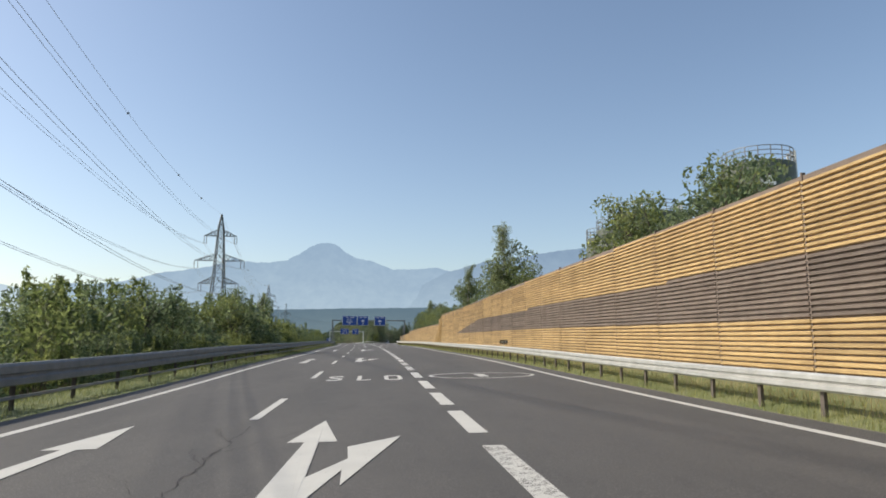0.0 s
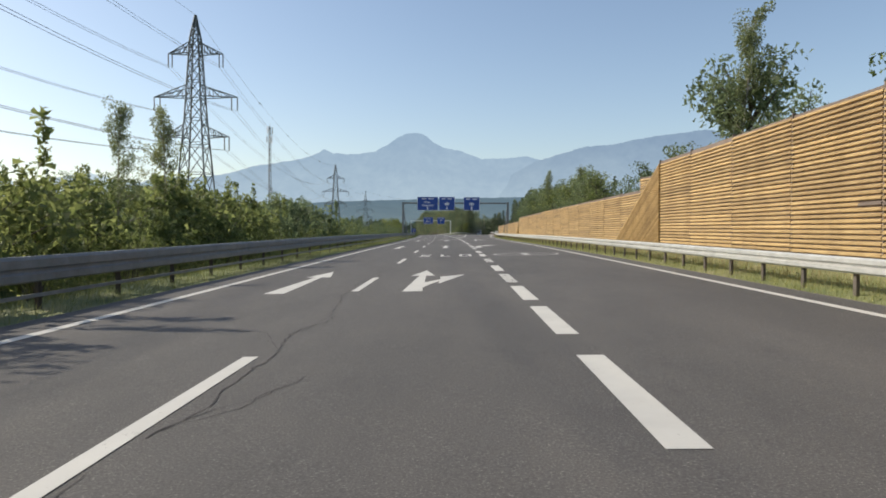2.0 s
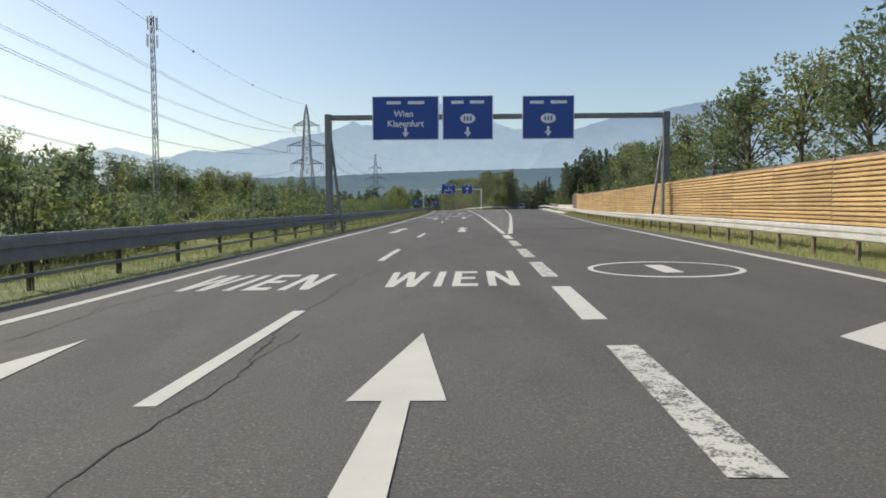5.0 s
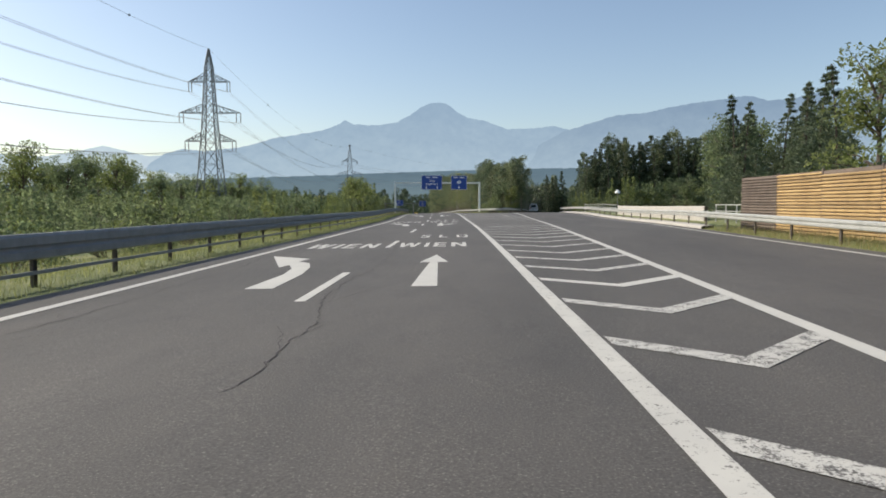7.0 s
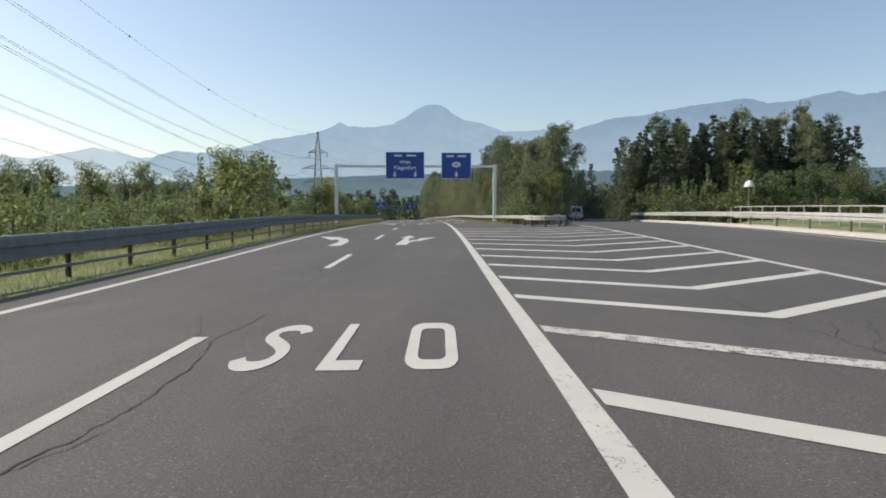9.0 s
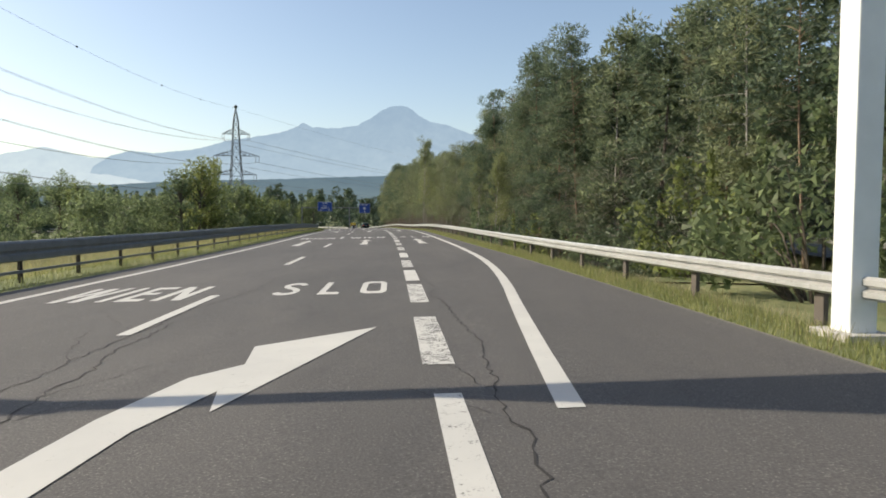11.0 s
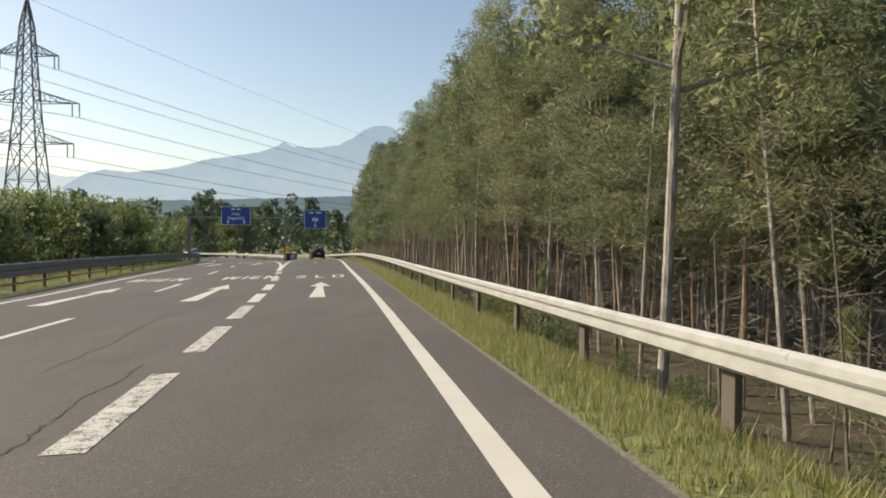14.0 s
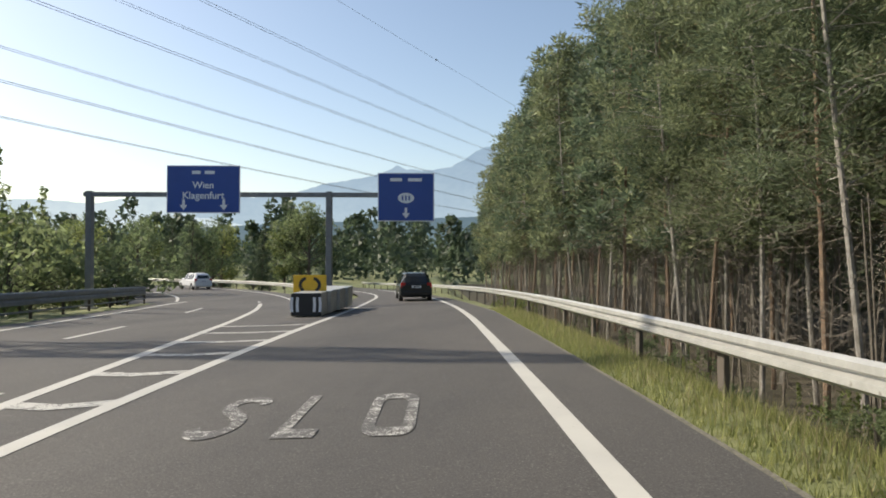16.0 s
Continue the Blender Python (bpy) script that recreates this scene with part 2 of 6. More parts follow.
def beam(bm, a, b, w):
    """A thin square bar from a to b."""
    a, b = Vector(a), Vector(b)
    d = b - a
    m = Matrix.Translation((a + b) / 2) @ d.to_track_quat("Z", "Y").to_matrix().to_4x4()
    bmesh.ops.create_cube(bm, size=1.0, matrix=m @ Matrix.Diagonal((w, w, d.length, 1)))


def soft(s, xs, ys):
    """ys over xs, with the corners rounded."""
    return float(np.mean(np.interp(s + np.linspace(-6, 6, 9), xs, ys)))


def strip(name, s0, s1, left, right, z, material, parent=None, step=2.0, label="", cols=1):
    """A sheet along the road between two lines n = left(s) and n = right(s)."""
    count = max(1, int(math.ceil((s1 - s0) / step)))
    verts, faces = [], []
    for i in range(count + 1):
        s = s0 + (s1 - s0) * i / count
        a, b = left(s), right(s)
        for j in range(cols + 1):
            verts.append(at(s, a + (b - a) * j / cols, z))
    w = cols + 1
    for i in range(count):
        for j in range(cols):
            k = i * w + j
            faces.append((k, k + 1, k + w + 1, k + w))
    return raw(name, verts, faces, material, parent, label)


def sweep(name, path, profile, material, parent=None, label="", closed=False):
    """A profile (right, up) drawn along a list of places."""
    verts, faces, m = [], [], len(profile)
    for i, p in enumerate(path):
        d = path[min(i + 1, len(path) - 1)] - path[max(i - 1, 0)]
        side = Vector((d.y, -d.x, 0)).normalized()
        verts += [p + side * a + Vector((0, 0, b)) for a, b in profile]
    turns = m if closed else m - 1
    for i in range(len(path) - 1):
        for j in range(turns):
            k, l = i * m + j, i * m + (j + 1) % m
            faces.append((k, l, l + m, k + m))
    return raw(name, verts, faces, material, parent, label)


# ---- ground ----
# the road's main lines: n over s
def left_edge(s):
    return soft(s, [-100, 415, 443, 453, 466, 480, 490, 496], [-7.36, -7.36, -8.6, -9.2, -10.2, -11.9, -13.4, -14.6])


def right_edge(s):
    return soft(s, [-100, 140, 160, 182, 204, 224, 243, 266, 300, 340], [4.86, 5.0, 5.6, 6.8, 8.73, 10.5, 12.5, 14.4, 17.6, 22.5])


def hatch_right(s):
    return soft(s, [150, 165, 190, 231, 255, 262, 300], [-1.0, 0.1, 1.75, 4.55, 6.2, 6.6, 9.2])


def ramp_right(s):
    return soft(s, [300, 314, 317, 322, 328, 335, 345, 358, 370, 385, 396, 415, 424, 432, 445, 460, 478, 486, 496, 512, 530, 550], [-0.2, 0.75, 1.15, 1.85, 2.5, 2.72, 2.76, 2.74, 2.76, 2.89, 2.92, 2.95, 2.88, 2.77, 2.80, 2.86, 2.70, 2.2, 1.4, -1.0, -5.0, -11.5])


def ramp_left(s):
    return soft(s, [425, 434, 460, 475, 481, 502, 515, 530, 550], [-0.75, -1.2, -2.0, -2.05, -1.9, -2.5, -4.4, -8.4, -14.9])


def main_right(s):
    return soft(s, [420, 434, 445, 457, 466, 471, 479, 490, 509, 516], [-0.6, -1.2, -1.7, -2.75, -3.85, -4.5, -5.6, -7.9, -13.4, -16.4])


def rail_right(s):
    return soft(s, [-100, 120, 160, 182, 204, 224, 243, 266, 300, 340], [5.95, 6.1, 6.75, 7.95, 9.85, 11.6, 13.6, 15.5, 18.7, 23.6])


def rail_gore(s):
    return soft(s, [296, 304, 312, 318, 325, 340, 357, 385, 415, 478, 488, 500, 515, 530, 550], [6.6, 5.6, 5.0, 4.75, 4.5, 4.55, 4.62, 4.83, 4.88, 4.88, 4.4, 3.4, 1.2, -2.6, -9.1])


def rail_left(s):
    return soft(s, [-100, 415, 443, 466, 480, 496], [-9.35, -9.35, -10.6, -12.2, -13.9, -16.5])


def verge_right(s):
    """The asphalt's right edge."""
    if s < 299:
        return right_edge(s) + 0.8
    return float(np.interp(s, [299, 300, 303, 308, 320, 330, 345, 357, 385, 410, 460, 478, 486, 500], [18.0, 6.4, 4.8, 3.8, 3.85, 3.9, 3.65, 3.55, 3.74, 3.74, 3.87, 3.75, 3.1, 1.9]))


# the main carriageway's left bend beyond the fork, as an arc in plain coordinates
BEND_AT, BEND_R = at(496, -11.2), 62.0
BEND_DIR = radians(heading(496) + 16.0)


def bend(d, n, z=0.0):
    """A place d metres along the bend and n to the right of its middle."""
    a = BEND_DIR + d / BEND_R
    c = BEND_AT + Vector((-math.cos(BEND_DIR), -math.sin(BEND_DIR), 0)) * BEND_R
    return Vector((c.x + math.cos(a) * (BEND_R + n), c.y + math.sin(a) * (BEND_R + n), BEND_AT.z - 0.012 * d + z))


def ground_z(s, n):
    """Height of the land over the carriageway."""
    if n < 0:
        edge = left_edge(s) - 1.0
        d = edge - n
        fall = float(np.interp(d, [-1, 0, 0.6, 2.0, 5.0, 14.0, 40.0], [-0.25, -0.10, -0.02, -0.05, -0.5, -1.1, -1.3]))
        lumps = 0.25 * noise.noise(Vector((s * 0.07, n * 0.07, 0))) * min(1, max(0, d - 2) / 4)
        return fall + lumps
    if s < 300:
        edge = right_edge(s) + 0.7
        d = n - edge
        fall = float(np.interp(d, [-1, 0, 0.5, 1.2, 2.2, 12.0], [-0.25, -0.10, 0.02, 0.1, 0.35, 0.6]))
    else:
        edge = verge_right(s)
        d = n - edge
        fall = float(np.interp(d, [-1, 0, 0.5, 1.15, 3.4, 7.0, 30.0], [-0.25, -0.10, 0.0, -0.08, -1.7, -2.4, -2.6]))
        if 290 < s < 345 and n > 7.0 + (s - 296) * 0.2:
            fall = -0.12 - 0.02 * (n - 7)
        elif s < 330 and fall < -0.4:
            fall = -0.4
    return fall + 0.25 * noise.noise(Vector((s * 0.07, n * 0.07, 7))) * min(1, max(0, d - 3) / 4)


def land(s, n):
    """A place on the land."""
    return at(s, n, ground_z(s, n))


def build_ground():
    ss = np.concatenate([[-4300, -2000, -900, -400], np.arange(-120, 620, 4.0), [640, 680, 740, 850, 1000, 1400, 2200, 4700]])
    nn = np.concatenate([[-4600, -2200, -1000, -500, -250, -150, -100, -70, -50, -40, -32, -26], np.arange(-22, -6.5, 0.8), [-4, 0, 2.2],
                         np.arange(3.0, 22, 0.8), [24, 28, 34, 42, 52, 70, 100, 150, 250, 500, 1000, 2200, 4600]])
    verts, faces = [], []
    for s in ss:
        for n in nn:
            if -130 < s < 640:
                p = at(s, n) + Vector((0, 0, ground_z(s, n)))
                if abs(n) > 60:
                    p.z = p.z * 0.3 + 0.7 * (-1.0)
                verts.append(p)
            else:
                base = -130 if s < 0 else 640
                a = math.radians(heading(base))
                p = at(base, n) + Vector((-math.sin(a), math.cos(a), 0)) * (s - base)
                p.z = min(p.z, 0.0) - 1.2
                verts.append(p)
    w = len(nn)
    for i in range(len(ss) - 1):
        for j in range(w - 1):
            k = i * w + j
            faces.append((k, k + 1, k + w + 1, k + w))
    ob = raw("ground", verts, faces, MEADOW, smooth=True)
    return tagged(ob, "grassy land sloping away beside the motorway", "ground", kind="structure")


GROUND = build_ground()

# ---- carriageways and their paint ----
ROAD = strip("road", -120, 497, lambda s: left_edge(s) - 1.0, verge_right, 0.0, ASPHALT, cols=8)
tagged(ROAD, "grey-brown asphalt motorway carriageway with fine cracks", "road", kind="structure")
EXIT = strip("road_exit", 298, 420, lambda s: soft(s, [290, 300, 310, 340, 420], [7.0, 8.4, 10.2, 16.0, 33.0]), lambda s: soft(s, [280, 300, 340, 420], [16.9, 18.8, 24.7, 42.0]), 0.004, ASPHALT)
tagged(EXIT, "asphalt exit road leaving beside the trees", "road", kind="structure")
RAMP = strip("road_ramp", 495, 570, lambda s: soft(s, [490, 502, 515, 530, 550, 570], [-3.6, -3.9, -5.8, -9.8, -16.3, -25.0]), lambda s: soft(s, [490, 502, 512, 530, 550, 570], [2.6, 1.6, 0.0, -4.0, -10.5, -19.0]), 0.004, ASPHALT)
tagged(RAMP, "asphalt slip road bending away past the fork", "road", kind="structure")
verts, faces = [], []
for i in range(41):
    verts += [bend(i * 3.0 - 4, -6.4, -0.004), bend(i * 3.0 - 4, 5.0, -0.004)]
faces = [(2 * i, 2 * i + 1, 2 * i + 3, 2 * i + 2) for i in range(40)]
tagged(raw("road_bend", verts, faces, ASPHALT), "asphalt main carriageway in a left bend", "road", kind="structure")


def line(s0, s1, f, width, material, name="edge_line", z=0.006):
    return strip(name, s0, s1, lambda s: f(s) - width / 2, lambda s: f(s) + width / 2, z, material, ROAD)


line(-120, 496, left_edge, 0.2, PAINT)
line(-120, 298, right_edge, 0.2, PAINT)
line(168, 314.5, lambda s: 0.0, 0.22, PAINT_RUBBED, "solid_line")
line(168, 298, hatch_right, 0.22, PAINT, "hatching_edge", 0.007)
line(314, 540, ramp_right, 0.21, PAINT)
line(434, 540, ramp_left, 0.22, PAINT, "ramp_edge")
line(434, 512, main_right, 0.22, PAINT, "main_edge", 0.007)
for side, w in ((-3.6, 0.2), (3.6, 0.2)):
    verts = []
    for i in range(41):
        verts += [bend(i * 3.0, side - w / 2, 0.004), bend(i * 3.0, side + w / 2, 0.004)]
    raw("edge_line", verts, [(2 * i, 2 * i + 1, 2 * i + 3, 2 * i + 2) for i in range(40)], PAINT, ROAD)
rnd = random.Random(4)


def dash(far, length, n, width, material):
    f = n if callable(n) else (lambda s: n)
    return strip("lane_dash", far - length, far, lambda s: f(s) - width / 2, lambda s: f(s) + width / 2, 0.006, material, ROAD, 1.5)


for k in range(-12, 38):                      # broad short dashes beside the exit lane
    far = -1.55 + 4.54 * k
    far = float(np.interp(far, [-90, 7, 16.6, 21.1, 25.7, 30, 44, 48.4, 53, 57.5, 62, 66.5, 71.1, 75.6, 80.2, 84.7, 89.2, 93.8, 98.3, 102.9, 107.4, 112.0, 116.5, 121.0, 125.6, 130.1, 190], [-90, 7, 16.1, 20.6, 25.4, 30, 44, 48.1, 53, 58, 62.8, 67.3, 71.5, 75.6, 80.2, 85.6, 91.2, 96.1, 101.0, 104.0, 107.7, 112.7, 118.8, 123.8, 127.2, 130.3, 190]))
    if -60 < far < 168 and not (100 < far < 104.5 or 126 < far < 128):
        dash(far, 3.1, 0.0, 0.30, PAINT_WORN if rnd.random() < 0.45 else PAINT)
dash(102.9, 3.1, 0.0, 0.30, PAINT_WORN)
for k in range(25):                           # and beside the second slip road
    far = 318.6 + 4.66 * k
    far += float(np.interp(far, [323.3, 327.9, 332.6, 337.2, 341.9, 346.5, 388, 393, 402, 407, 412, 416.5], [0.0, -0.8, -1.3, -1.2, -0.6, 0.0, 0.1, 0.0, 1.1, 1.1, 0.8, 0.2]))
    far += float(np.interp(far, [421, 425.8, 430.5], [0.0, 0.8, 2.3]))
    if far < 433.5:
        dash(far, 3.05, lambda s: 0.0 if s < 400 else soft(s, [400, 425, 434], [0, -0.6, -1.2]), 0.31, PAINT_WORN if rnd.random() < 0.5 else PAINT)
lane_mid = lambda s: -3.75 if s < 415 else (left_edge(s) + main_right(s)) / 2
for k in range(-9, 14):
    dash(15.3 + 11.9 * k, 4.2, -3.75, 0.17, PAINT)
for k in range(24):
    if 195.1 + 12.69 * k < 495:
        dash(195.1 + 12.69 * k, 4.3, lane_mid, 0.17, PAINT)


def flat_mark(name, outline, s0, n0, material=PAINT, skew=lambda u: 0.0):
    """A painted shape from its outline (across, along), laid on the road."""
    bm = bmesh.new()
    vs = [bm.verts.new((a, b, 0)) for a, b in outline]
    bm.faces.new(vs)
    bm.normal_update()
    bmesh.ops.triangulate(bm, faces=bm.faces[:], ngon_method="EAR_CLIP")
    verts = [at(s0 + v.co.y, n0 + v.co.x + skew(v.co.y), 0.0075) for v in bm.verts]
    bm.verts.index_update()
    faces = [[v.index for v in f.verts] for f in bm.faces]
    bm.free()
    ob = raw(name, verts, faces, material, ROAD)
    if ob.data.polygons and ob.data.polygons[0].normal.z < 0:
        ob.data.flip_normals()
    return ob


STRAIGHT = [(-0.23, 0), (0.23, 0), (0.10, 4.9), (0.36, 4.9), (0.0, 7.4), (-0.36, 4.9), (-0.10, 4.9)]
FORK = [(-0.24, 0), (0.22, 0), (0.18, 0.9), (0.30, 1.7), (0.52, 2.8), (0.54, 2.0), (1.27, 5.3), (0.52, 4.4), (0.56, 3.5), (0.16, 2.45), (0.10, 4.9), (0.36, 4.9), (0.02, 7.4), (-0.34, 4.9), (-0.10, 4.9)]
RIGHT_BEND = [(-0.25, 0), (0.25, 0), (0.20, 2.4), (0.34, 3.7), (0.64, 4.7), (0.74, 4.1), (1.85, 7.7), (0.55, 6.6), (0.64, 5.7), (0.26, 5.2), (-0.02, 4.0), (-0.2, 2.4)]
LEFT_BEND = [(-x, y) for x, y in RIGHT_BEND][::-1]
for s0, n0, shape in ((3.3, -2.45, FORK), (36.8, -2.42, FORK), (70.4, -2.42, FORK), (36.3, -5.5, STRAIGHT), (103.1, -5.55, STRAIGHT), (103.4, -2.02, STRAIGHT),
                      (3.2, -5.65, STRAIGHT), (-31, -2.4, FORK), (70.2, -5.5, STRAIGHT), (137.0, -5.6, STRAIGHT), (137.2, -1.97, STRAIGHT), (103.6, 0.43, RIGHT_BEND), (137.6, 1.66, RIGHT_BEND),
                      (171.0, -5.5, STRAIGHT), (171.0, -1.95, STRAIGHT), (205.2, -1.97, STRAIGHT), (205.1, -4.85, LEFT_BEND), (240.3, -2.42, FORK), (240.3, -4.9, LEFT_BEND), (275.5, -2.42, FORK), (275.5, -4.9, LEFT_BEND),
                      (310.1, -2.5, RIGHT_BEND), (310.7, -4.95, LEFT_BEND), (345.2, 1.32, STRAIGHT), (345.2, -1.88, STRAIGHT), (345.2, -5.5, STRAIGHT),
                      (379.5, 1.35, STRAIGHT), (380.3, -1.9, STRAIGHT), (380.3, -5.5, STRAIGHT), (414.6, 1.32, STRAIGHT), (414.6, -2.15, STRAIGHT), (414.6, -6.0, STRAIGHT),
                      (449.0, -4.2, STRAIGHT), (449.0, -7.6, STRAIGHT)):
    flat_mark("arrow_marking", shape, s0, n0, PAINT)
flat_mark("arrow_marking", STRAIGHT, 449.3, 0.56, PAINT_OLD)


# letters for the road, drawn as outlines in a box 0.98 high with strokes 0.16 broad
def band(path, half):
    """The outline of a bent stroke round a middle line."""
    pts = [Vector((*q, 0)) for q in path]
    sides = [[], []]
    for i, q in enumerate(pts):
        d = (pts[min(i + 1, len(pts) - 1)] - pts[max(i - 1, 0)]).normalized()
        for k in (0, 1):
            sides[k].append((q.x + (d.y, -d.y)[k] * half, q.y + (-d.x, d.x)[k] * half))
    return sides


def letter_s():
    rough = [(0.585, 0.735), (0.53, 0.86), (0.40, 0.905), (0.22, 0.89), (0.105, 0.79), (0.125, 0.65), (0.26, 0.56), (0.40, 0.48), (0.53, 0.37), (0.545, 0.22), (0.44, 0.10), (0.28, 0.075), (0.13, 0.11), (0.06, 0.23)]
    t = np.arange(len(rough))
    fine = np.linspace(0, len(rough) - 1, 40)
    path = [(np.mean(np.interp(f + np.linspace(-0.5, 0.5, 5), t, [q[0] for q in rough])), np.mean(np.interp(f + np.linspace(-0.5, 0.5, 5), t, [q[1] for q in rough]))) for f in fine]
    return band(path, 0.078)


def letter_o(width=0.66):
    """A ring with straight flanks and round corners."""
    rings = []
    for grow_in, r in ((0.0, 0.20), (0.155, 0.09)):
        ring_pts = []
        for cx, cy, a0 in ((width - grow_in - r, 0.98 - grow_in - r, 0), (grow_in + r, 0.98 - grow_in - r, 90), (grow_in + r, grow_in + r, 180), (width - grow_in - r, grow_in + r, 270)):
            ring_pts += [(cx + r * math.cos(radians(a0 + k * 15)), cy + r * math.sin(radians(a0 + k * 15))) for k in range(7)]
        rings.append(ring_pts + ring_pts[:1])
    return rings


LETTER_WIDE = {"S": 0.64, "L": 0.50, "O": 0.66, "W": 0.86, "I": 0.16, "E": 0.50, "N": 0.60}
LETTER_FLAT = {
    "L": [(0, 0), (0.50, 0), (0.50, 0.16), (0.16, 0.16), (0.16, 0.98), (0, 0.98)],
    "I": [(0, 0), (0.16, 0), (0.16, 0.98), (0, 0.98)],
    "E": [(0, 0), (0.50, 0), (0.50, 0.15), (0.16, 0.15), (0.16, 0.42), (0.45, 0.42), (0.45, 0.57), (0.16, 0.57), (0.16, 0.83), (0.50, 0.83), (0.50, 0.98), (0, 0.98)],
    "N": [(0, 0), (0.16, 0), (0.16, 0.62), (0.42, 0), (0.60, 0), (0.60, 0.98), (0.44, 0.98), (0.44, 0.36), (0.18, 0.98), (0, 0.98)],
    "W": [(0.15, 0), (0.31, 0), (0.43, 0.60), (0.55, 0), (0.71, 0), (0.86, 0.98), (0.70, 0.98), (0.62, 0.36), (0.51, 0.98), (0.35, 0.98), (0.24, 0.36), (0.16, 0.98), (0, 0.98)],
}


def road_word(word, s0, n0, width, length, material=PAINT, gap=0.5):
    """A long-drawn word on the road, its foot at s0 and its middle at n0; gap: the room between letters, in metres before stretching."""
    total = sum(LETTER_WIDE[c] for c in word) + gap * (len(word) - 1)
    verts, faces, x = [], [], 0.0
    for c in word:
        if c in LETTER_FLAT:
            bm = bmesh.new()
            bm.faces.new([bm.verts.new((a, b, 0)) for a, b in LETTER_FLAT[c]])
            bm.normal_update()
            bmesh.ops.triangulate(bm, faces=bm.faces[:], ngon_method="EAR_CLIP")
            bm.verts.index_update()
            k = len(verts)
            verts += [(x + v.co.x, v.co.y) for v in bm.verts]
            faces += [tuple(k + v.index for v in f.verts) for f in bm.faces]
            bm.free()
        else:
            a, b = letter_s() if c == "S" else letter_o()
            k, m = len(verts), len(a)
            verts += [(x + u, v) for u, v in a] + [(x + u, v) for u, v in b]
            faces += [(k + i, k + i + 1, k + m + i + 1, k + m + i) for i in range(m - 1)]
        x += LETTER_WIDE[c] + gap
    places = [at(s0 + v / 0.98 * length, n0 + (u / total - 0.5) * width, 0.0075) for u, v in verts]
    ob = raw("road_lettering", places, faces, material, ROAD, "white painted word " + word + " on the asphalt")
    bm = bmesh.new()
    bm.from_mesh(ob.data)
    for f in bm.faces:
        f.normal_update()
        if f.normal.z < 0:
            f.normal_flip()
    bm.to_mesh(ob.data)
    bm.free()
    return ob


road_word("SLO", 21.4, -1.92, 2.65, 2.4)
road_word("SLO", 88.62, -1.90, 2.68, 2.45)
for s0, n0 in ((222.8, -1.95), (256.9, -1.95), (321.7, -1.65), (355.8, 1.42), (390.8, 1.34), (425.3, 1.2)):
    road_word("SLO", s0, n0, 2.17, 2.35)
road_word("SLO", 459.2, 0.40, 2.1, 2.0, PAINT_OLD)
for s0, n0 in ((148.4, -5.4), (148.6, -1.85), (216.1, -5.4), (216.35, -2.26), (250.7, -5.45), (250.8, -2.24), (321.3, -5.4), (355.8, -1.9), (355.8, -5.4), (390.6, -1.7), (390.6, -5.4), (425.8, -1.95), (425.8, -5.9), (459.5, -5.0), (459.5, -8.4)):
    road_word("WIEN", s0, n0, 2.42, 2.42, PAINT, 0.20)


def ring(s0, n0, rx, ry):
    """The oval with an upright bar in it."""
    verts, faces = [], []
    for i in range(48):
        a = 2 * math.pi * i / 48
        for k in (1.0, 0.88):
            verts.append(at(s0 + ry * k * math.sin(a), n0 + rx * (k if k == 1 else 0.93) * math.cos(a), 0.0075))
    for i in range(48):
        j = (i + 1) % 48
        faces.append((2 * i, 2 * j, 2 * j + 1, 2 * i + 1))
    ob = raw("oval_marking", verts, faces, PAINT, ROAD)
    ob.data.flip_normals() if ob.data.polygons[0].normal.z < 0 else None
    strip("oval_bar", s0 - 0.75, s0 + 0.8, lambda s: n0 - 0.2, lambda s: n0 + 0.18, 0.0075, PAINT, ROAD)


ring(23.0, 2.35, 1.95, 1.55)
ring(90.4, 2.3, 1.72, 1.6)
ring(151.0, 2.4, 1.5, 1.6)

CHEV = lambda i: float(np.interp(i, [0, 11, 12, 15, 17, 21, 22, 23, 24, 25, 31, 60], [171.9, 203.5, 206.3, 214.2, 220.0, 231.5, 234.5, 237.5, 239.9, 242.2, 259.0, 341.0]))
for i in range(44):                           # chevrons between the two edges of the gore
    s0 = CHEV(i)
    w = hatch_right(s0 + 0.3)
    if s0 > 295 or w < 0.45:
        continue
    m = w * 0.48
    mat = PAINT_CHIPPED if 24 <= i <= 29 else PAINT if 19 <= i <= 23 or i > 31 or i % 6 == 0 else PAINT_WORN
    dip, b = min(2.2, 0.40 * w), 0.42
    flat_mark("chevron_marking", [(0.15, -b), (m, -b - dip), (w - 0.1, -b + 0.2), (w - 0.1, 0.2), (m, -dip), (0.15, 0)], s0, 0.0, mat)
for s0 in (449.0, 451.5, 453.8, 456.1, 458.4, 460.8, 463.2, 465.6, 468.0, 470.4, 472.8):   # and at the fork
    a, c = main_right(s0 + 0.3) + 0.1, ramp_left(s0 + 0.3) - 0.1
    m = (a + c) / 2
    if c - a > 0.3:
        flat_mark("chevron_marking", [(a, 0.1), (m, -0.1), (c, 0.1), (c, 0.45), (m, 0.25), (a, 0.45)], s0, 0.0, PAINT_WORN)


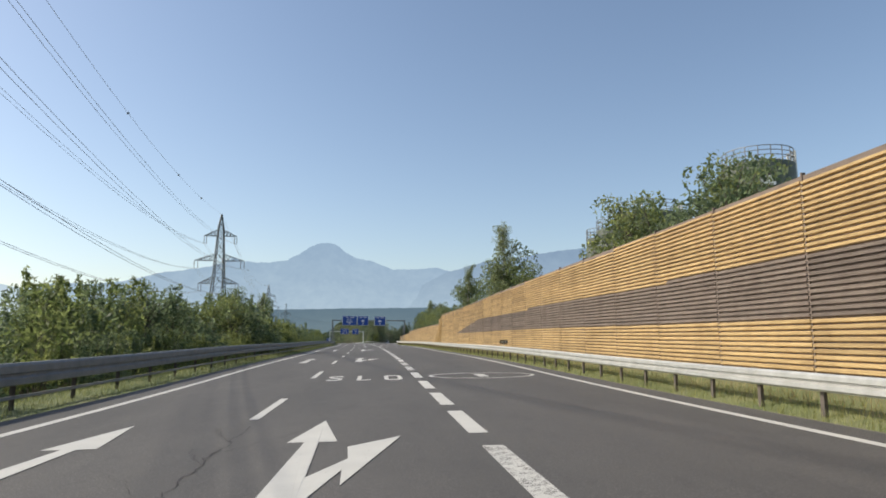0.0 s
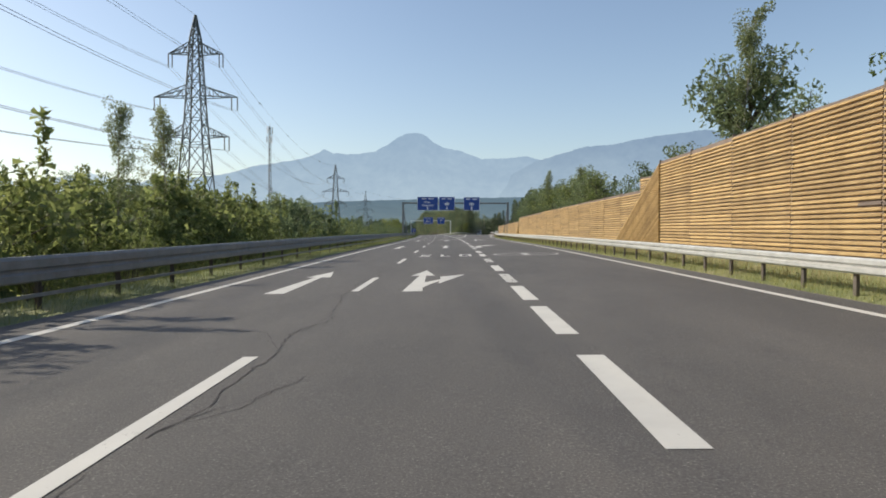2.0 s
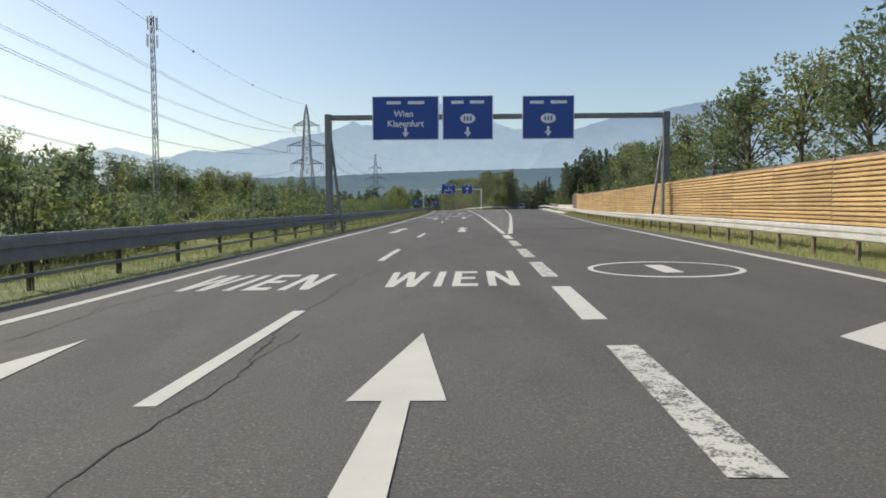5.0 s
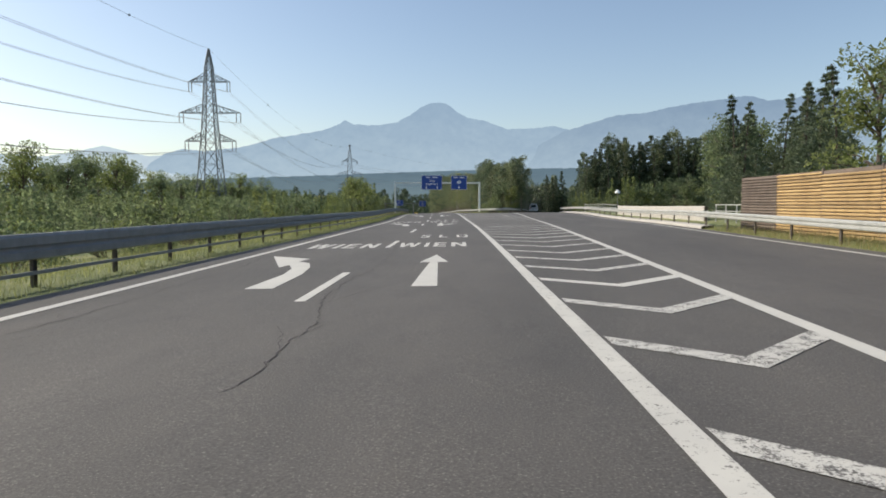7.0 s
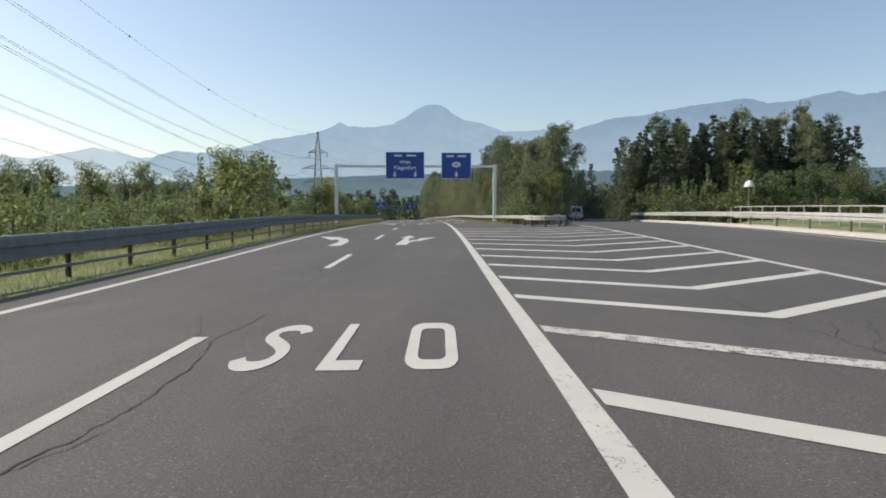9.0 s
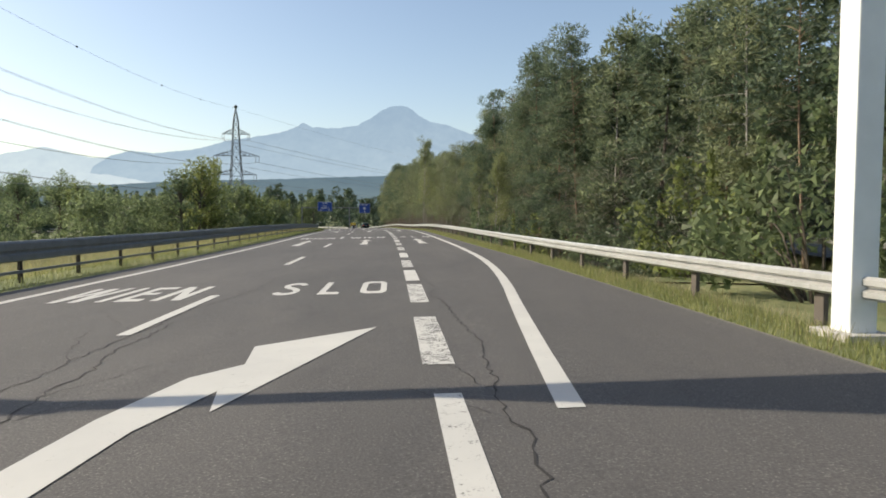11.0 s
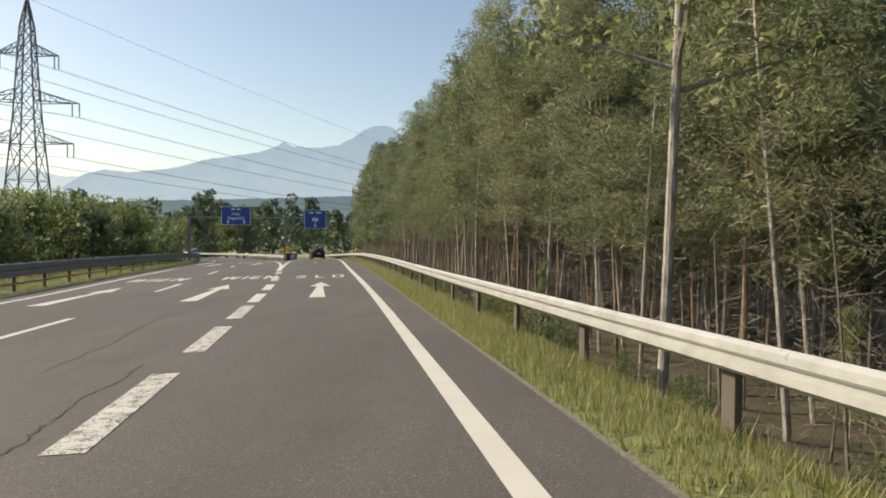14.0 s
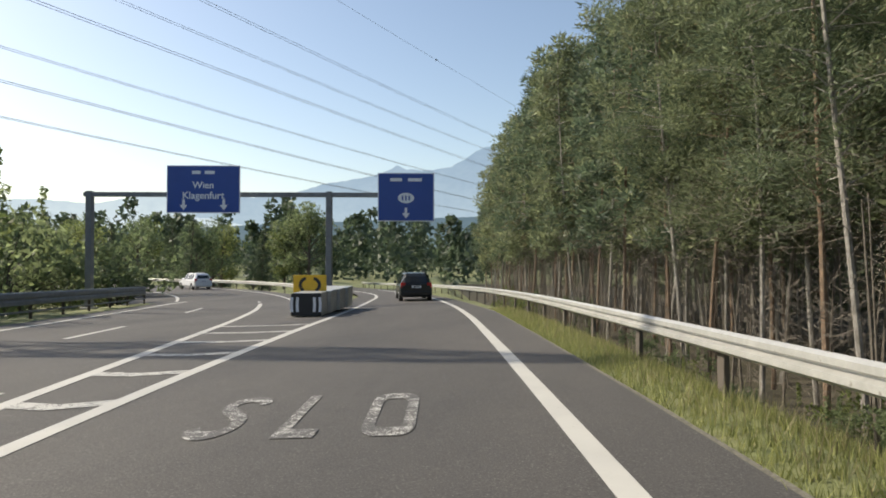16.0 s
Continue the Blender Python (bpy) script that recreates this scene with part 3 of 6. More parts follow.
def crack(s0, s1, n0, wander, width, seed):
    """A jagged crack that wanders along the lane, broken here and there, with short side branches."""
    r = random.Random(seed)
    verts, faces = [], []

    def run(s, n, length, drift, broad):
        start = len(verts)
        end, way = s + length, drift
        while s < end:
            gone = noise.noise(Vector((s * 0.11, seed * 3.1, 0))) < -0.16 and broad > 0.01
            w = broad * r.uniform(0.25, 1.3) * (0.0 if gone else 1.0)
            side = n + r.uniform(-0.035, 0.035)
            verts.extend([at(s, side - w / 2, 0.0045), at(s, side + w / 2, 0.0045)])
            way = way * 0.55 + r.uniform(-wander, wander) * 2.2 + drift * 0.45
            n += way - (n - n0) * 0.02 * (drift == 0)
            s += r.uniform(0.06, 0.2)
            if drift == 0 and broad > 0.01 and not gone and r.random() < 0.05:
                forks.append((s, n))
        for k in range(start, len(verts) - 3, 2):
            faces.append((k, k + 1, k + 3, k + 2))

    forks = []
    run(s0, n0, s1 - s0, 0.0, width)
    for s, n in forks:
        run(s, n, r.uniform(0.6, 2.2), r.choice((-1, 1)) * r.uniform(0.02, 0.09), width * 0.6)
    return raw("crack", verts, faces, TAR, ROAD)


for i, (a, b, n0) in enumerate(((-10, 60, -3.55), (60, 168, -3.6), (168, 250, -3.45), (250, 330, -3.5), (300, 420, -3.2), (312, 330, 0.35), (335, 420, -0.35), (90, 150, -6.5), (180, 240, -6.6), (82, 92, -1.4), (236, 262, 3.1), (240, 258, 4.6), (244, 252, 2.0), (404, 440, -1.6), (34, 44, 1.7))):
    crack(a, b, n0, 0.012, 0.019, i)
line(-120, 296, lambda s: right_edge(s) + 0.8, 0.06, GRAVEL, "gravel_edge", 0.002)
line(304, 496, lambda s: verge_right(s) + 0.0, 0.06, GRAVEL, "gravel_edge", 0.002)
line(-120, 496, lambda s: left_edge(s) - 1.0, 0.06, GRAVEL, "gravel_edge", 0.002)

# ---- crash barriers ----
W_BEAM = [(0.0, 0.30), (0.03, 0.31), (0.075, 0.27), (0.075, 0.20), (0.01, 0.165), (0.01, 0.145), (0.075, 0.11), (0.075, 0.04), (0.03, 0.0), (0.0, 0.01)]


def barrier(name, path, posts, profile, lift, post_size, material, label, post_down=0.3, extra=()):
    top = empty(name, Matrix.Translation(path[0]))
    tagged(top, label, "crash barrier")
    sweep("rail", [p + Vector((0, 0, lift)) for p in path], profile, material, top, closed=True)
    for prof, z in extra:
        sweep("lower_rail", [p + Vector((0, 0, z)) for p in path], prof, material, top, closed=True)
    me = None
    for p, turn in posts:
        if me is None:
            bm = bmesh.new()
            h = lift + 0.22 + post_down
            for dx, sx, dy, sy in ((-0.03, 0.008, 0, post_size), (0.0, 0.06, post_size / 2, 0.008), (0.0, 0.06, -post_size / 2, 0.008)):
                box(bm, (sx, sy, h), Matrix.Translation((dx, dy, h / 2 - post_down)))
            ob = part("post", bm, POST_STEEL)
            me = ob.data
        else:
            ob = new("post", me)
        ob.parent = top
        ob.matrix_parent_inverse = top.matrix_world.inverted()
        ob.matrix_basis = Matrix.Translation(p) @ pose(0, 0, 0, 0, 0, turn)
    return top


def along(f, s0, s1, step, side=0.0, z=-0.05):
    return [at(s, f(s) + side, z) for s in np.arange(s0, s1 + 0.01, step)]


def posts_along(f, s0, s1, step, side):
    return [(at(s, f(s) + side, -0.08), heading(s)) for s in np.arange(s0, s1, step)]


FACE_LEFT = [(-a, b) for a, b in W_BEAM]
exit_rise = lambda s: float(np.interp(s, [205, 232], [0.0, 0.2]))
barrier("guard_rail", [at(s, rail_right(s), exit_rise(s) - 0.05) for s in np.arange(-40, 330.1, 3)], posts_along(rail_right, -40, 200, 1.9, 0.09) + [(at(s, rail_right(s) + 0.09, exit_rise(s) - 0.08), heading(s)) for s in np.arange(200, 330, 3.8)], FACE_LEFT, 0.50, 0.10, STEEL, "pale galvanised steel crash barrier before the timber wall")
barrier("guard_rail", along(rail_gore, 297, 552, 3), posts_along(rail_gore, 298, 552, 3.2, 0.09), [(a, b * 0.85) for a, b in FACE_LEFT], 0.455, 0.18, STEEL, "pale galvanised steel crash barrier along the pine wood")
TALL = [(0.0, 0.0), (0.06, 0.03), (0.06, 0.16), (0.015, 0.20), (0.015, 0.24), (0.06, 0.28), (0.06, 0.43), (0.03, 0.49), (-0.10, 0.49), (-0.12, 0.43), (-0.12, 0.28), (-0.07, 0.24), (-0.07, 0.20), (-0.12, 0.16), (-0.12, 0.03), (-0.06, 0.0)]
LOW = [(0, 0), (0.04, 0.0), (0.04, 0.07), (0, 0.07)]
barrier("guard_rail", along(rail_left, -40, 495, 3), posts_along(rail_left, -40, 495, 3.0, -0.03), TALL, 0.55, 0.12, STEEL_DARK, "dull grey double-faced steel crash barrier along the verge", 0.3, ((LOW, 0.27),))
barrier("guard_rail", [bend(d, 5.6, -0.02) for d in np.arange(-6, 118, 3)], [(bend(d, 5.7, -0.05), math.degrees(BEND_DIR + d / BEND_R)) for d in np.arange(-6, 118, 4)], FACE_LEFT, 0.5, 0.11, STEEL, "pale steel crash barrier round the outside of the bend")
exit_rail = lambda s: soft(s, [290, 297, 310, 340, 420], [5.6, 6.9, 10.0, 15.6, 32.5])
barrier("guard_rail", along(exit_rail, 297, 400, 3), posts_along(exit_rail, 298, 400, 3.2, -0.09), W_BEAM, 0.5, 0.11, STEEL, "pale steel crash barrier along the exit road")
parapet_n = lambda s: rail_right(s) + 1.5
parapet = sweep("concrete_parapet", along(parapet_n, 236, 268, 2, z=-0.1), [(0, 0), (0, 1.28), (0.03, 1.33), (0.22, 1.33), (0.25, 1.28), (0.25, 0)], CONCRETE, closed=True)
tagged(parapet, "pale low concrete parapet beside the exit road", "parapet")
kerb = sweep("kerb", along(lambda s: rail_right(s) - 0.27, 230, 330, 3, z=-0.1), [(0, 0), (0, 0.22), (0.04, 0.26), (0.62, 0.30), (0.65, 0.28), (0.65, 0)], CONCRETE, closed=True)
tagged(kerb, "pale concrete kerb under the crash barrier", "kerb", kind="structure")


def handrail(s0, s1):
    top = empty("handrail", Matrix.Translation(at(s0, parapet_n(s0))))
    tagged(top, "grey steel handrail with upright posts beside the exit road", "railing")
    for z in (0.55, 0.92, 1.28):
        sweep("rail", along(parapet_n, s0, s1, 2, 0.12, z), [(-0.025, 0), (0.025, 0), (0.025, 0.05), (-0.025, 0.05)], STEEL, top, closed=True)
    for s in np.arange(s0 + 0.2, s1, 1.9):
        bm = bmesh.new()
        q = at(s, parapet_n(s) + 0.12, 0)
        box(bm, (0.06, 0.06, 1.5), Matrix.Translation(q + Vector((0, 0, 0.57))) @ pose(0, 0, 0, 0, 0, heading(s)), 0.008)
        part("post", bm, STEEL, top)


handrail(268.3, 300)
handrail(226, 235.7)


def street_lamp(s, n, height):
    """A lamp post with a white bell-shaped shade."""
    base = at(s, n, -0.2)
    top = empty("street_lamp", Matrix.Translation(base))
    tagged(top, "grey street lamp with a white bell-shaped shade", "street lamp")
    bm = bmesh.new()
    tube(bm, base, base + Vector((0, 0, height - 0.5)), 0.06, 0.045, 10)
    part("post", bm, STEEL_DARK, top)
    bm = bmesh.new()
    for z0, z1, r0, r1 in ((-0.62, -0.35, 0.50, 0.44), (-0.35, -0.1, 0.44, 0.26), (-0.1, 0.02, 0.26, 0.06)):
        tube(bm, base + Vector((0, 0, height + z0)), base + Vector((0, 0, height + z1)), r0, r1, 18, False)
    part("shade", bm, SIGN_WHITE, top)


street_lamp(318, 30.8, 4.4)


def rail_nose(s, n, radius):
    """The rounded end where the two barriers meet at the exit's gore."""
    c, turn = at(s, n, -0.05), radians(heading(s))
    path = [c + Vector((math.cos(turn + a) * radius * 0.8, math.sin(turn + a) * radius * 1.2, 0)) for a in np.linspace(math.pi, math.tau, 13)]
    path = [path[0] + Vector((0, 3.5, 0))] + path + [path[-1] + Vector((0, 3.5, 0))]
    top = empty("rail_end", Matrix.Translation(c))
    tagged(top, "rounded pale steel barrier end at the exit gore", "crash barrier")
    sweep("rail", [q + Vector((0, 0, 0.45)) for q in path], W_BEAM, STEEL, top, closed=True)
    for q in path[::3]:
        bm = bmesh.new()
        box(bm, (0.1, 0.1, 0.9), Matrix.Translation(q + Vector((0, 0, 0.3))) @ pose(0, 0, 0, 0, 0, heading(s)), 0.01)
        part("post", bm, POST_STEEL, top)


rail_nose(294.5, 6.1, 1.5)
floor_verts, floor_faces = [], []
floor_s, floor_n = np.arange(326, 640, 6.0), [6.4, 7.0, 8.0, 9.5, 11.5, 14.0, 17.0, 21.0, 26.0, 32.0, 40.0, 52.0]
for s in floor_s:
    for n in floor_n:
        k = n if s > 430 else min(n, float(np.interp(s, [326, 340, 420, 430], [10.0, 14.0, 30.5, 52.0])) + n * 0.01)
        floor_verts.append(land(s, k) + Vector((0, 0, 0.05)))
w = len(floor_n)
for i in range(len(floor_s) - 1):
    for j in range(w - 1):
        k = i * w + j
        floor_faces.append((k, k + 1, k + w + 1, k + w))
tagged(raw("forest_ground", floor_verts, floor_faces, FOREST_FLOOR, smooth=True), "dark brown needle litter under the pines", "ground", kind="structure")

# ---- timber noise wall ----
def wall_n(s):
    return soft(s, [-100, 120, 140, 160, 182, 204, 226], [7.75, 7.75, 8.0, 8.6, 9.6, 11.2, 12.7])


def wall_top(s):
    for a, b, xs, ys in ((-60, 85.5, [-60, 10, 50, 68, 85.5], [5.0, 4.95, 4.65, 4.42, 4.3]), (85.5, 88.5, [85.5, 88.5], [3.72, 3.8]),
                         (88.5, 148.5, [88.5, 112, 148.5], [3.2, 3.1, 3.02]), (148.5, 230, [148.5, 168, 205, 226], [2.53, 2.46, 2.5, 2.6])):
        if a <= s < b:
            return float(np.interp(s, xs, ys))
    return 2.6


PITCH, BASE = 0.127, 0.15
SLAT = [(0.0, 0.0), (-0.06, 0.02), (-0.06, 0.07), (0.0, 0.098)]


def slat_geometry(s0, s1, z0, z1=None, out=0.0):
    """One lamella from s0 to s1; z0 and z1 are its heights at the two ends."""
    z1 = z0 if z1 is None else z1
    vs = []
    for s, z in ((s0, z0), (s1, z1)):
        vs += [at(s, wall_n(s) - out + a, z + b) for a, b in SLAT]
    fs = [(0, 1, 5, 4), (1, 2, 6, 5), (2, 3, 7, 6), (3, 0, 4, 7), (3, 2, 1, 0), (4, 5, 6, 7)]
    return vs, fs


def build_wall():
    wall = empty("noise_wall", Matrix.Translation(at(-40, wall_n(-40))))
    tagged(wall, "tall honey-coloured timber noise wall with a grey-brown band", "noise wall", kind="structure")
    edges = [-38.5 + 3.875 * i for i in range(33)]
    edges = [e for e in edges if e < 85] + [85.5, 88.5] + [92.3 + 4.0 * i for i in range(14)] + [148.5 + 3.9 * i for i in range(21)]
    loose, loose_faces = {WOOD: [], WOOD_GREY: []}, {WOOD: [], WOOD_GREY: []}
    singles = 0
    for s0, s1 in zip(edges, edges[1:]):
        top = wall_top((s0 + s1) / 2 - 0.01)
        top0, top1 = wall_top(s0 + 0.01), wall_top(s1 - 0.01)
        rows = int((top - BASE) / PITCH)
        for r in range(rows):
            z = BASE + r * PITCH
            dz = (top1 - top0) * r / rows / 2
            mid = (s0 + s1) / 2
            is_grey = lambda s: s > 222 or (s < 72 and 1.79 < z < float(np.interp(s, [-60, 10, 37, 57, 71], [3.15, 3.13, 2.95, 2.85, 1.79])))
            a, b = s0 + 0.02, s1 - 0.02
            runs = [(a, b, is_grey(mid))]
            if is_grey(a) and not is_grey(b) and s0 < 100:      # the band's end cuts this board
                u, v = a, b
                for _ in range(12):
                    u, v = ((u + v) / 2, v) if is_grey((u + v) / 2) else (u, (u + v) / 2)
                runs = [(a, u, True), (u, b, False)]
            for a, b, grey in runs:
                mat = WOOD_GREY if grey else WOOD
                vs, fs = slat_geometry(a, b, z - dz, z + dz)
                if 8 < s0 < 36 and singles < 300:
                    raw("slat", vs, fs, mat, wall)
                    singles += 1
                else:
                    k = len(loose[mat])
                    loose[mat] += vs
                    loose_faces[mat] += [tuple(i + k for i in f) for f in fs]
    for a, b, h in ((85.3, 93.6, 4.2), (148.7, 153.0, 2.45)):       # slanting boards where the wall steps down
        count = int(h / PITCH * 1.15)
        for r in range(count):
            z0 = h - r * PITCH * 1.0
            s1 = a + (b - a) * max(0.0, z0 - 0.35) / (h - 0.35)
            if z0 > 0.5:
                vs, fs = slat_geometry(a, max(a + 0.2, s1), z0 - 0.1, 0.30, 0.07)
                k = len(loose[WOOD])
                loose[WOOD] += vs
                loose_faces[WOOD] += [tuple(i + k for i in f) for f in fs]
    for mat, name in ((WOOD, "slats"), (WOOD_GREY, "dark_slats")):
        ob = raw(name, loose[mat], loose_faces[mat], mat, wall)
        ob["kind"] = "stuff"
    for s0, s1 in zip(edges, edges[1:]):        # backing boards and posts
        vs = [at(s, wall_n(s) + d, h) for s in (s0, s1) for d in (0.002, 0.10) for h in (-0.1, (wall_top(s0 + .01) if s == s0 else wall_top(s1 - .01)) - 0.01)]
        raw("backing_panel", vs, [(0, 1, 5, 4), (2, 6, 7, 3), (1, 3, 7, 5), (0, 4, 6, 2), (0, 2, 3, 1), (4, 5, 7, 6)], WOOD_GREY, wall)
        bm = bmesh.new()
        h = max(wall_top(s0 - 0.1), wall_top(s0 + 0.1)) + 0.06
        box(bm, (0.10, 0.05, h + 0.3), Matrix.Translation(at(s0, wall_n(s0) + 0.02, h / 2 - 0.15)) @ pose(0, 0, 0, 0, 0, heading(s0)))
        part("post", bm, WOOD_GREY, wall)
    return wall


build_wall()

# ---- sign gantries ----
def lettering(word, height, at_m, material, parent, name="lettering"):
    cu = bpy.data.curves.new(word, "FONT")
    cu.body, cu.size, cu.align_x, cu.align_y, cu.offset = word, height / 0.7, "CENTER", "CENTER", 0.008
    tmp = bpy.data.objects.new(word, cu)
    me = bpy.data.meshes.new_from_object(tmp)
    bpy.data.objects.remove(tmp)
    me.materials.clear()
    me.materials.append(material)
    ob = new(name, me)
    ob.parent = parent
    ob.matrix_parent_inverse = parent.matrix_world.inverted()
    ob.matrix_basis = at_m
    return ob


def plate(outline, name, m, material, parent):
    """A thin flat shape, x to the right and y up, on a sign's face."""
    bm = bmesh.new()
    bm.faces.new([bm.verts.new((x, y, 0)) for x, y in outline])
    bm.normal_update()
    bmesh.ops.triangulate(bm, faces=bm.faces[:], ngon_method="EAR_CLIP")
    bm.transform(m)
    return part(name, bm, material, parent)


DOWN_ARROW = [(-0.07, 0.28), (0.07, 0.28), (0.07, 0.0), (0.2, 0.0), (0.0, -0.28), (-0.2, 0.0), (-0.07, 0.0)]


def rect(w, h, x=0.0, y=0.0):
    return [(x - w / 2, y - h / 2), (x + w / 2, y - h / 2), (x + w / 2, y + h / 2), (x - w / 2, y + h / 2)]


def oval(rx, ry, x=0.0, y=0.0):
    return [(x + rx * math.cos(i * math.pi / 12), y + ry * math.sin(i * math.pi / 12)) for i in range(24)]


def sign(s, n0, n1, z0, z1, words, arrows, badge, gantry, top_bar):
    """A blue direction sign facing the traffic."""
    w, h = n1 - n0, z1 - z0
    mid = at(s, 0) + (at(s, (n0 + n1) / 2) - at(s, 0))
    base = Vector((mid.x, mid.y, road_z(s, 0) + (z0 + z1) / 2))
    m = Matrix.Translation(base) @ pose(0, 0, 0, 90, 0, heading(s))
    bm = bmesh.new()
    box(bm, (w, h, 0.05), m @ Matrix.Translation((0, 0, -0.03)), 0.012)
    panel = part("sign_panel", bm, SIGN_WHITE, gantry, "blue motorway direction sign with white lettering")
    plate([(x * 1.0, y) for x, y in rect(w - 0.09, h - 0.09)], "sign_face", m @ Matrix.Translation((0, 0, 0.004)), SIGN_BLUE, panel)
    f = m @ Matrix.Translation((0, 0, 0.012))
    for wd, x, y, size in words:
        lettering(wd, size, f @ Matrix.Translation((x, y, 0)), SIGN_WHITE, panel)
    for x in arrows:
        plate([(a + x, b - h / 2 + 0.42) for a, b in DOWN_ARROW], "down_arrow", f, SIGN_WHITE, panel)
    if badge:
        plate(oval(0.42, 0.27, 0, badge), "badge", f, SIGN_WHITE, panel)
        for x in (-0.17, 0.0, 0.17):
            plate(rect(0.08, 0.24, x, badge), "badge_bar", f @ Matrix.Translation((0, 0, 0.004)), SIGN_BLUE, panel)
    if top_bar:
        for x, bw in ((-top_bar * 0.3, top_bar * 0.36), (top_bar * 0.27, top_bar * 0.42)):
            plate(rect(bw, 0.17, x, h / 2 - 0.36), "writing_bar", f, SIGN_WHITE, panel)
    for x in (-w * 0.3, w * 0.3):
        bm = bmesh.new()
        box(bm, (0.08, h * 0.9, 0.10), m @ Matrix.Translation((x, 0, -0.11)))
        part("bracket", bm, SIGN_BACK, panel)
    return panel


def gantry(s, n0, n1, z, posts, material, size, label, braced=False):
    top = empty("sign_gantry", Matrix.Translation(at(s, posts[0])))
    tagged(top, label, "sign gantry")
    turn = pose(0, 0, 0, 0, 0, heading(s))
    a, b = at(s, n0), at(s, n1)
    mid = Vector(((a.x + b.x) / 2, (a.y + b.y) / 2, road_z(s, 0) + z))
    bm = bmesh.new()
    box(bm, (n1 - n0, size * 0.75, size * 0.8), Matrix.Translation(mid) @ turn, 0.02)
    part("cross_beam", bm, material, top)
    for n in posts:
        p = at(s, n)
        foot = p.z + ground_z(s, n) - 0.1 if abs(n) > 4 and n > -9 or n < -9 else p.z
        high = road_z(s, 0) + z + size / 2
        bm = bmesh.new()
        box(bm, (size * 1.05, size * 1.1, high - foot + 0.02), Matrix.Translation((p.x, p.y, (high + foot) / 2 + 0.012)) @ turn, 0.03)
        part("column", bm, material, top)
        if braced:                             # a thin leg that leans against the column
            inward = -0.75 if n > 0 else 0.75
            q = at(s, n + inward, 0)
            bm = bmesh.new()
            beam(bm, (q.x, q.y, foot), (p.x, p.y, high - 0.25), 0.14)
            part("brace", bm, material, top)
        bm = bmesh.new()
        box(bm, (size * 2.0, size * 2.2, 0.22), Matrix.Translation((p.x, p.y, foot + 0.08)) @ turn, 0.02)
        part("footing", bm, CONCRETE, top)
    return top


g = gantry(175.0, -9.6, 9.4, 6.25, (-9.5, 9.3), STEEL_DARK, 0.34, "dark steel gantry with three blue signs across the carriageway", True)
sign(174.6, -6.95, -3.25, 4.95, 7.36, (("Wien", -0.1, 0.22, 0.34), ("Klagenfurt", 0, -0.32, 0.34)), (0,), None, g, 2.2)
sign(174.6, -3.05, -0.25, 4.95, 7.36, (), (0,), -0.05, g, 1.9)
sign(174.6, 1.35, 4.2, 4.95, 7.32, (), (0,), -0.05, g, 2.1)
g = gantry(316.5, -10.9, 4.95, 5.55, (-10.7, 4.8), WHITE_STEEL, 0.31, "white steel gantry with two blue signs over the lanes")
sign(315.9, -5.85, -2.1, 4.3, 6.9, (("Wien", 0, 0.3, 0.34), ("Klagenfurt", 0, -0.24, 0.36)), (-1.0, 1.0), None, g, 2.2)
sign(315.9, -0.45, 2.45, 4.3, 6.85, (), (0,), 0.1, g, 2.0)
g = gantry(488.0, -16.6, 0.9, 5.6, (-16.3, -3.95), STEEL_DARK, 0.30, "dull steel gantry with two blue signs at the fork")
sign(487.6, -12.2, -8.45, 4.6, 7.05, (("Wien", 0, 0.2, 0.34), ("Klagenfurt", 0, -0.33, 0.36)), (-1.0, 1.05), None, g, 1.2)
sign(487.6, -1.4, 1.5, 4.2, 6.7, (), (0,), -0.05, g, 1.7)

# ---- fork cushion, yellow sign ----
def crash_cushion(s, n):
    m = Matrix.Translation(at(s, n)) @ pose(0, 0, 0, 0, 0, heading(s))
    top = empty("crash_cushion", m)
    tagged(top, "grey crash cushion with a dark chevron front at the fork", "crash cushion")
    for i in range(4):
        bm = bmesh.new()
        box(bm, (1.0 + 0.12 * i, 1.5, 0.85), m @ Matrix.Translation((0.06 * i, 0.8 + 1.55 * i, 0.43)), 0.05)
        part("bay", bm, STEEL, top)
    bm = bmesh.new()
    box(bm, (1.06, 0.06, 0.8), m @ Matrix.Translation((0, 0.0, 0.44)), 0.03)
    front = part("front_plate", bm, BLACK, top)
    f = m @ Matrix.Translation((0, -0.036, 0.44)) @ pose(0, 0, 0, 90)
    for k in (-1, 1):
        for x in (0.14, 0.34):
            plate([(k * (x + 0.1), 0.26), (k * (x + 0.2), 0.26), (k * (x + 0.02) + k * 0.2, 0.0), (k * (x + 0.2), -0.26), (k * (x + 0.1), -0.26), (k * x + k * 0.12, 0.0)] if k > 0 else
                  [(k * (x + 0.2), 0.26), (k * (x + 0.1), 0.26), (k * (x + 0.12), 0.0), (k * (x + 0.1), -0.26), (k * (x + 0.2), -0.26), (k * (x + 0.22), 0.0)], "chevron", f, SIGN_WHITE, front)
    return top


crash_cushion(477.0, -2.98)


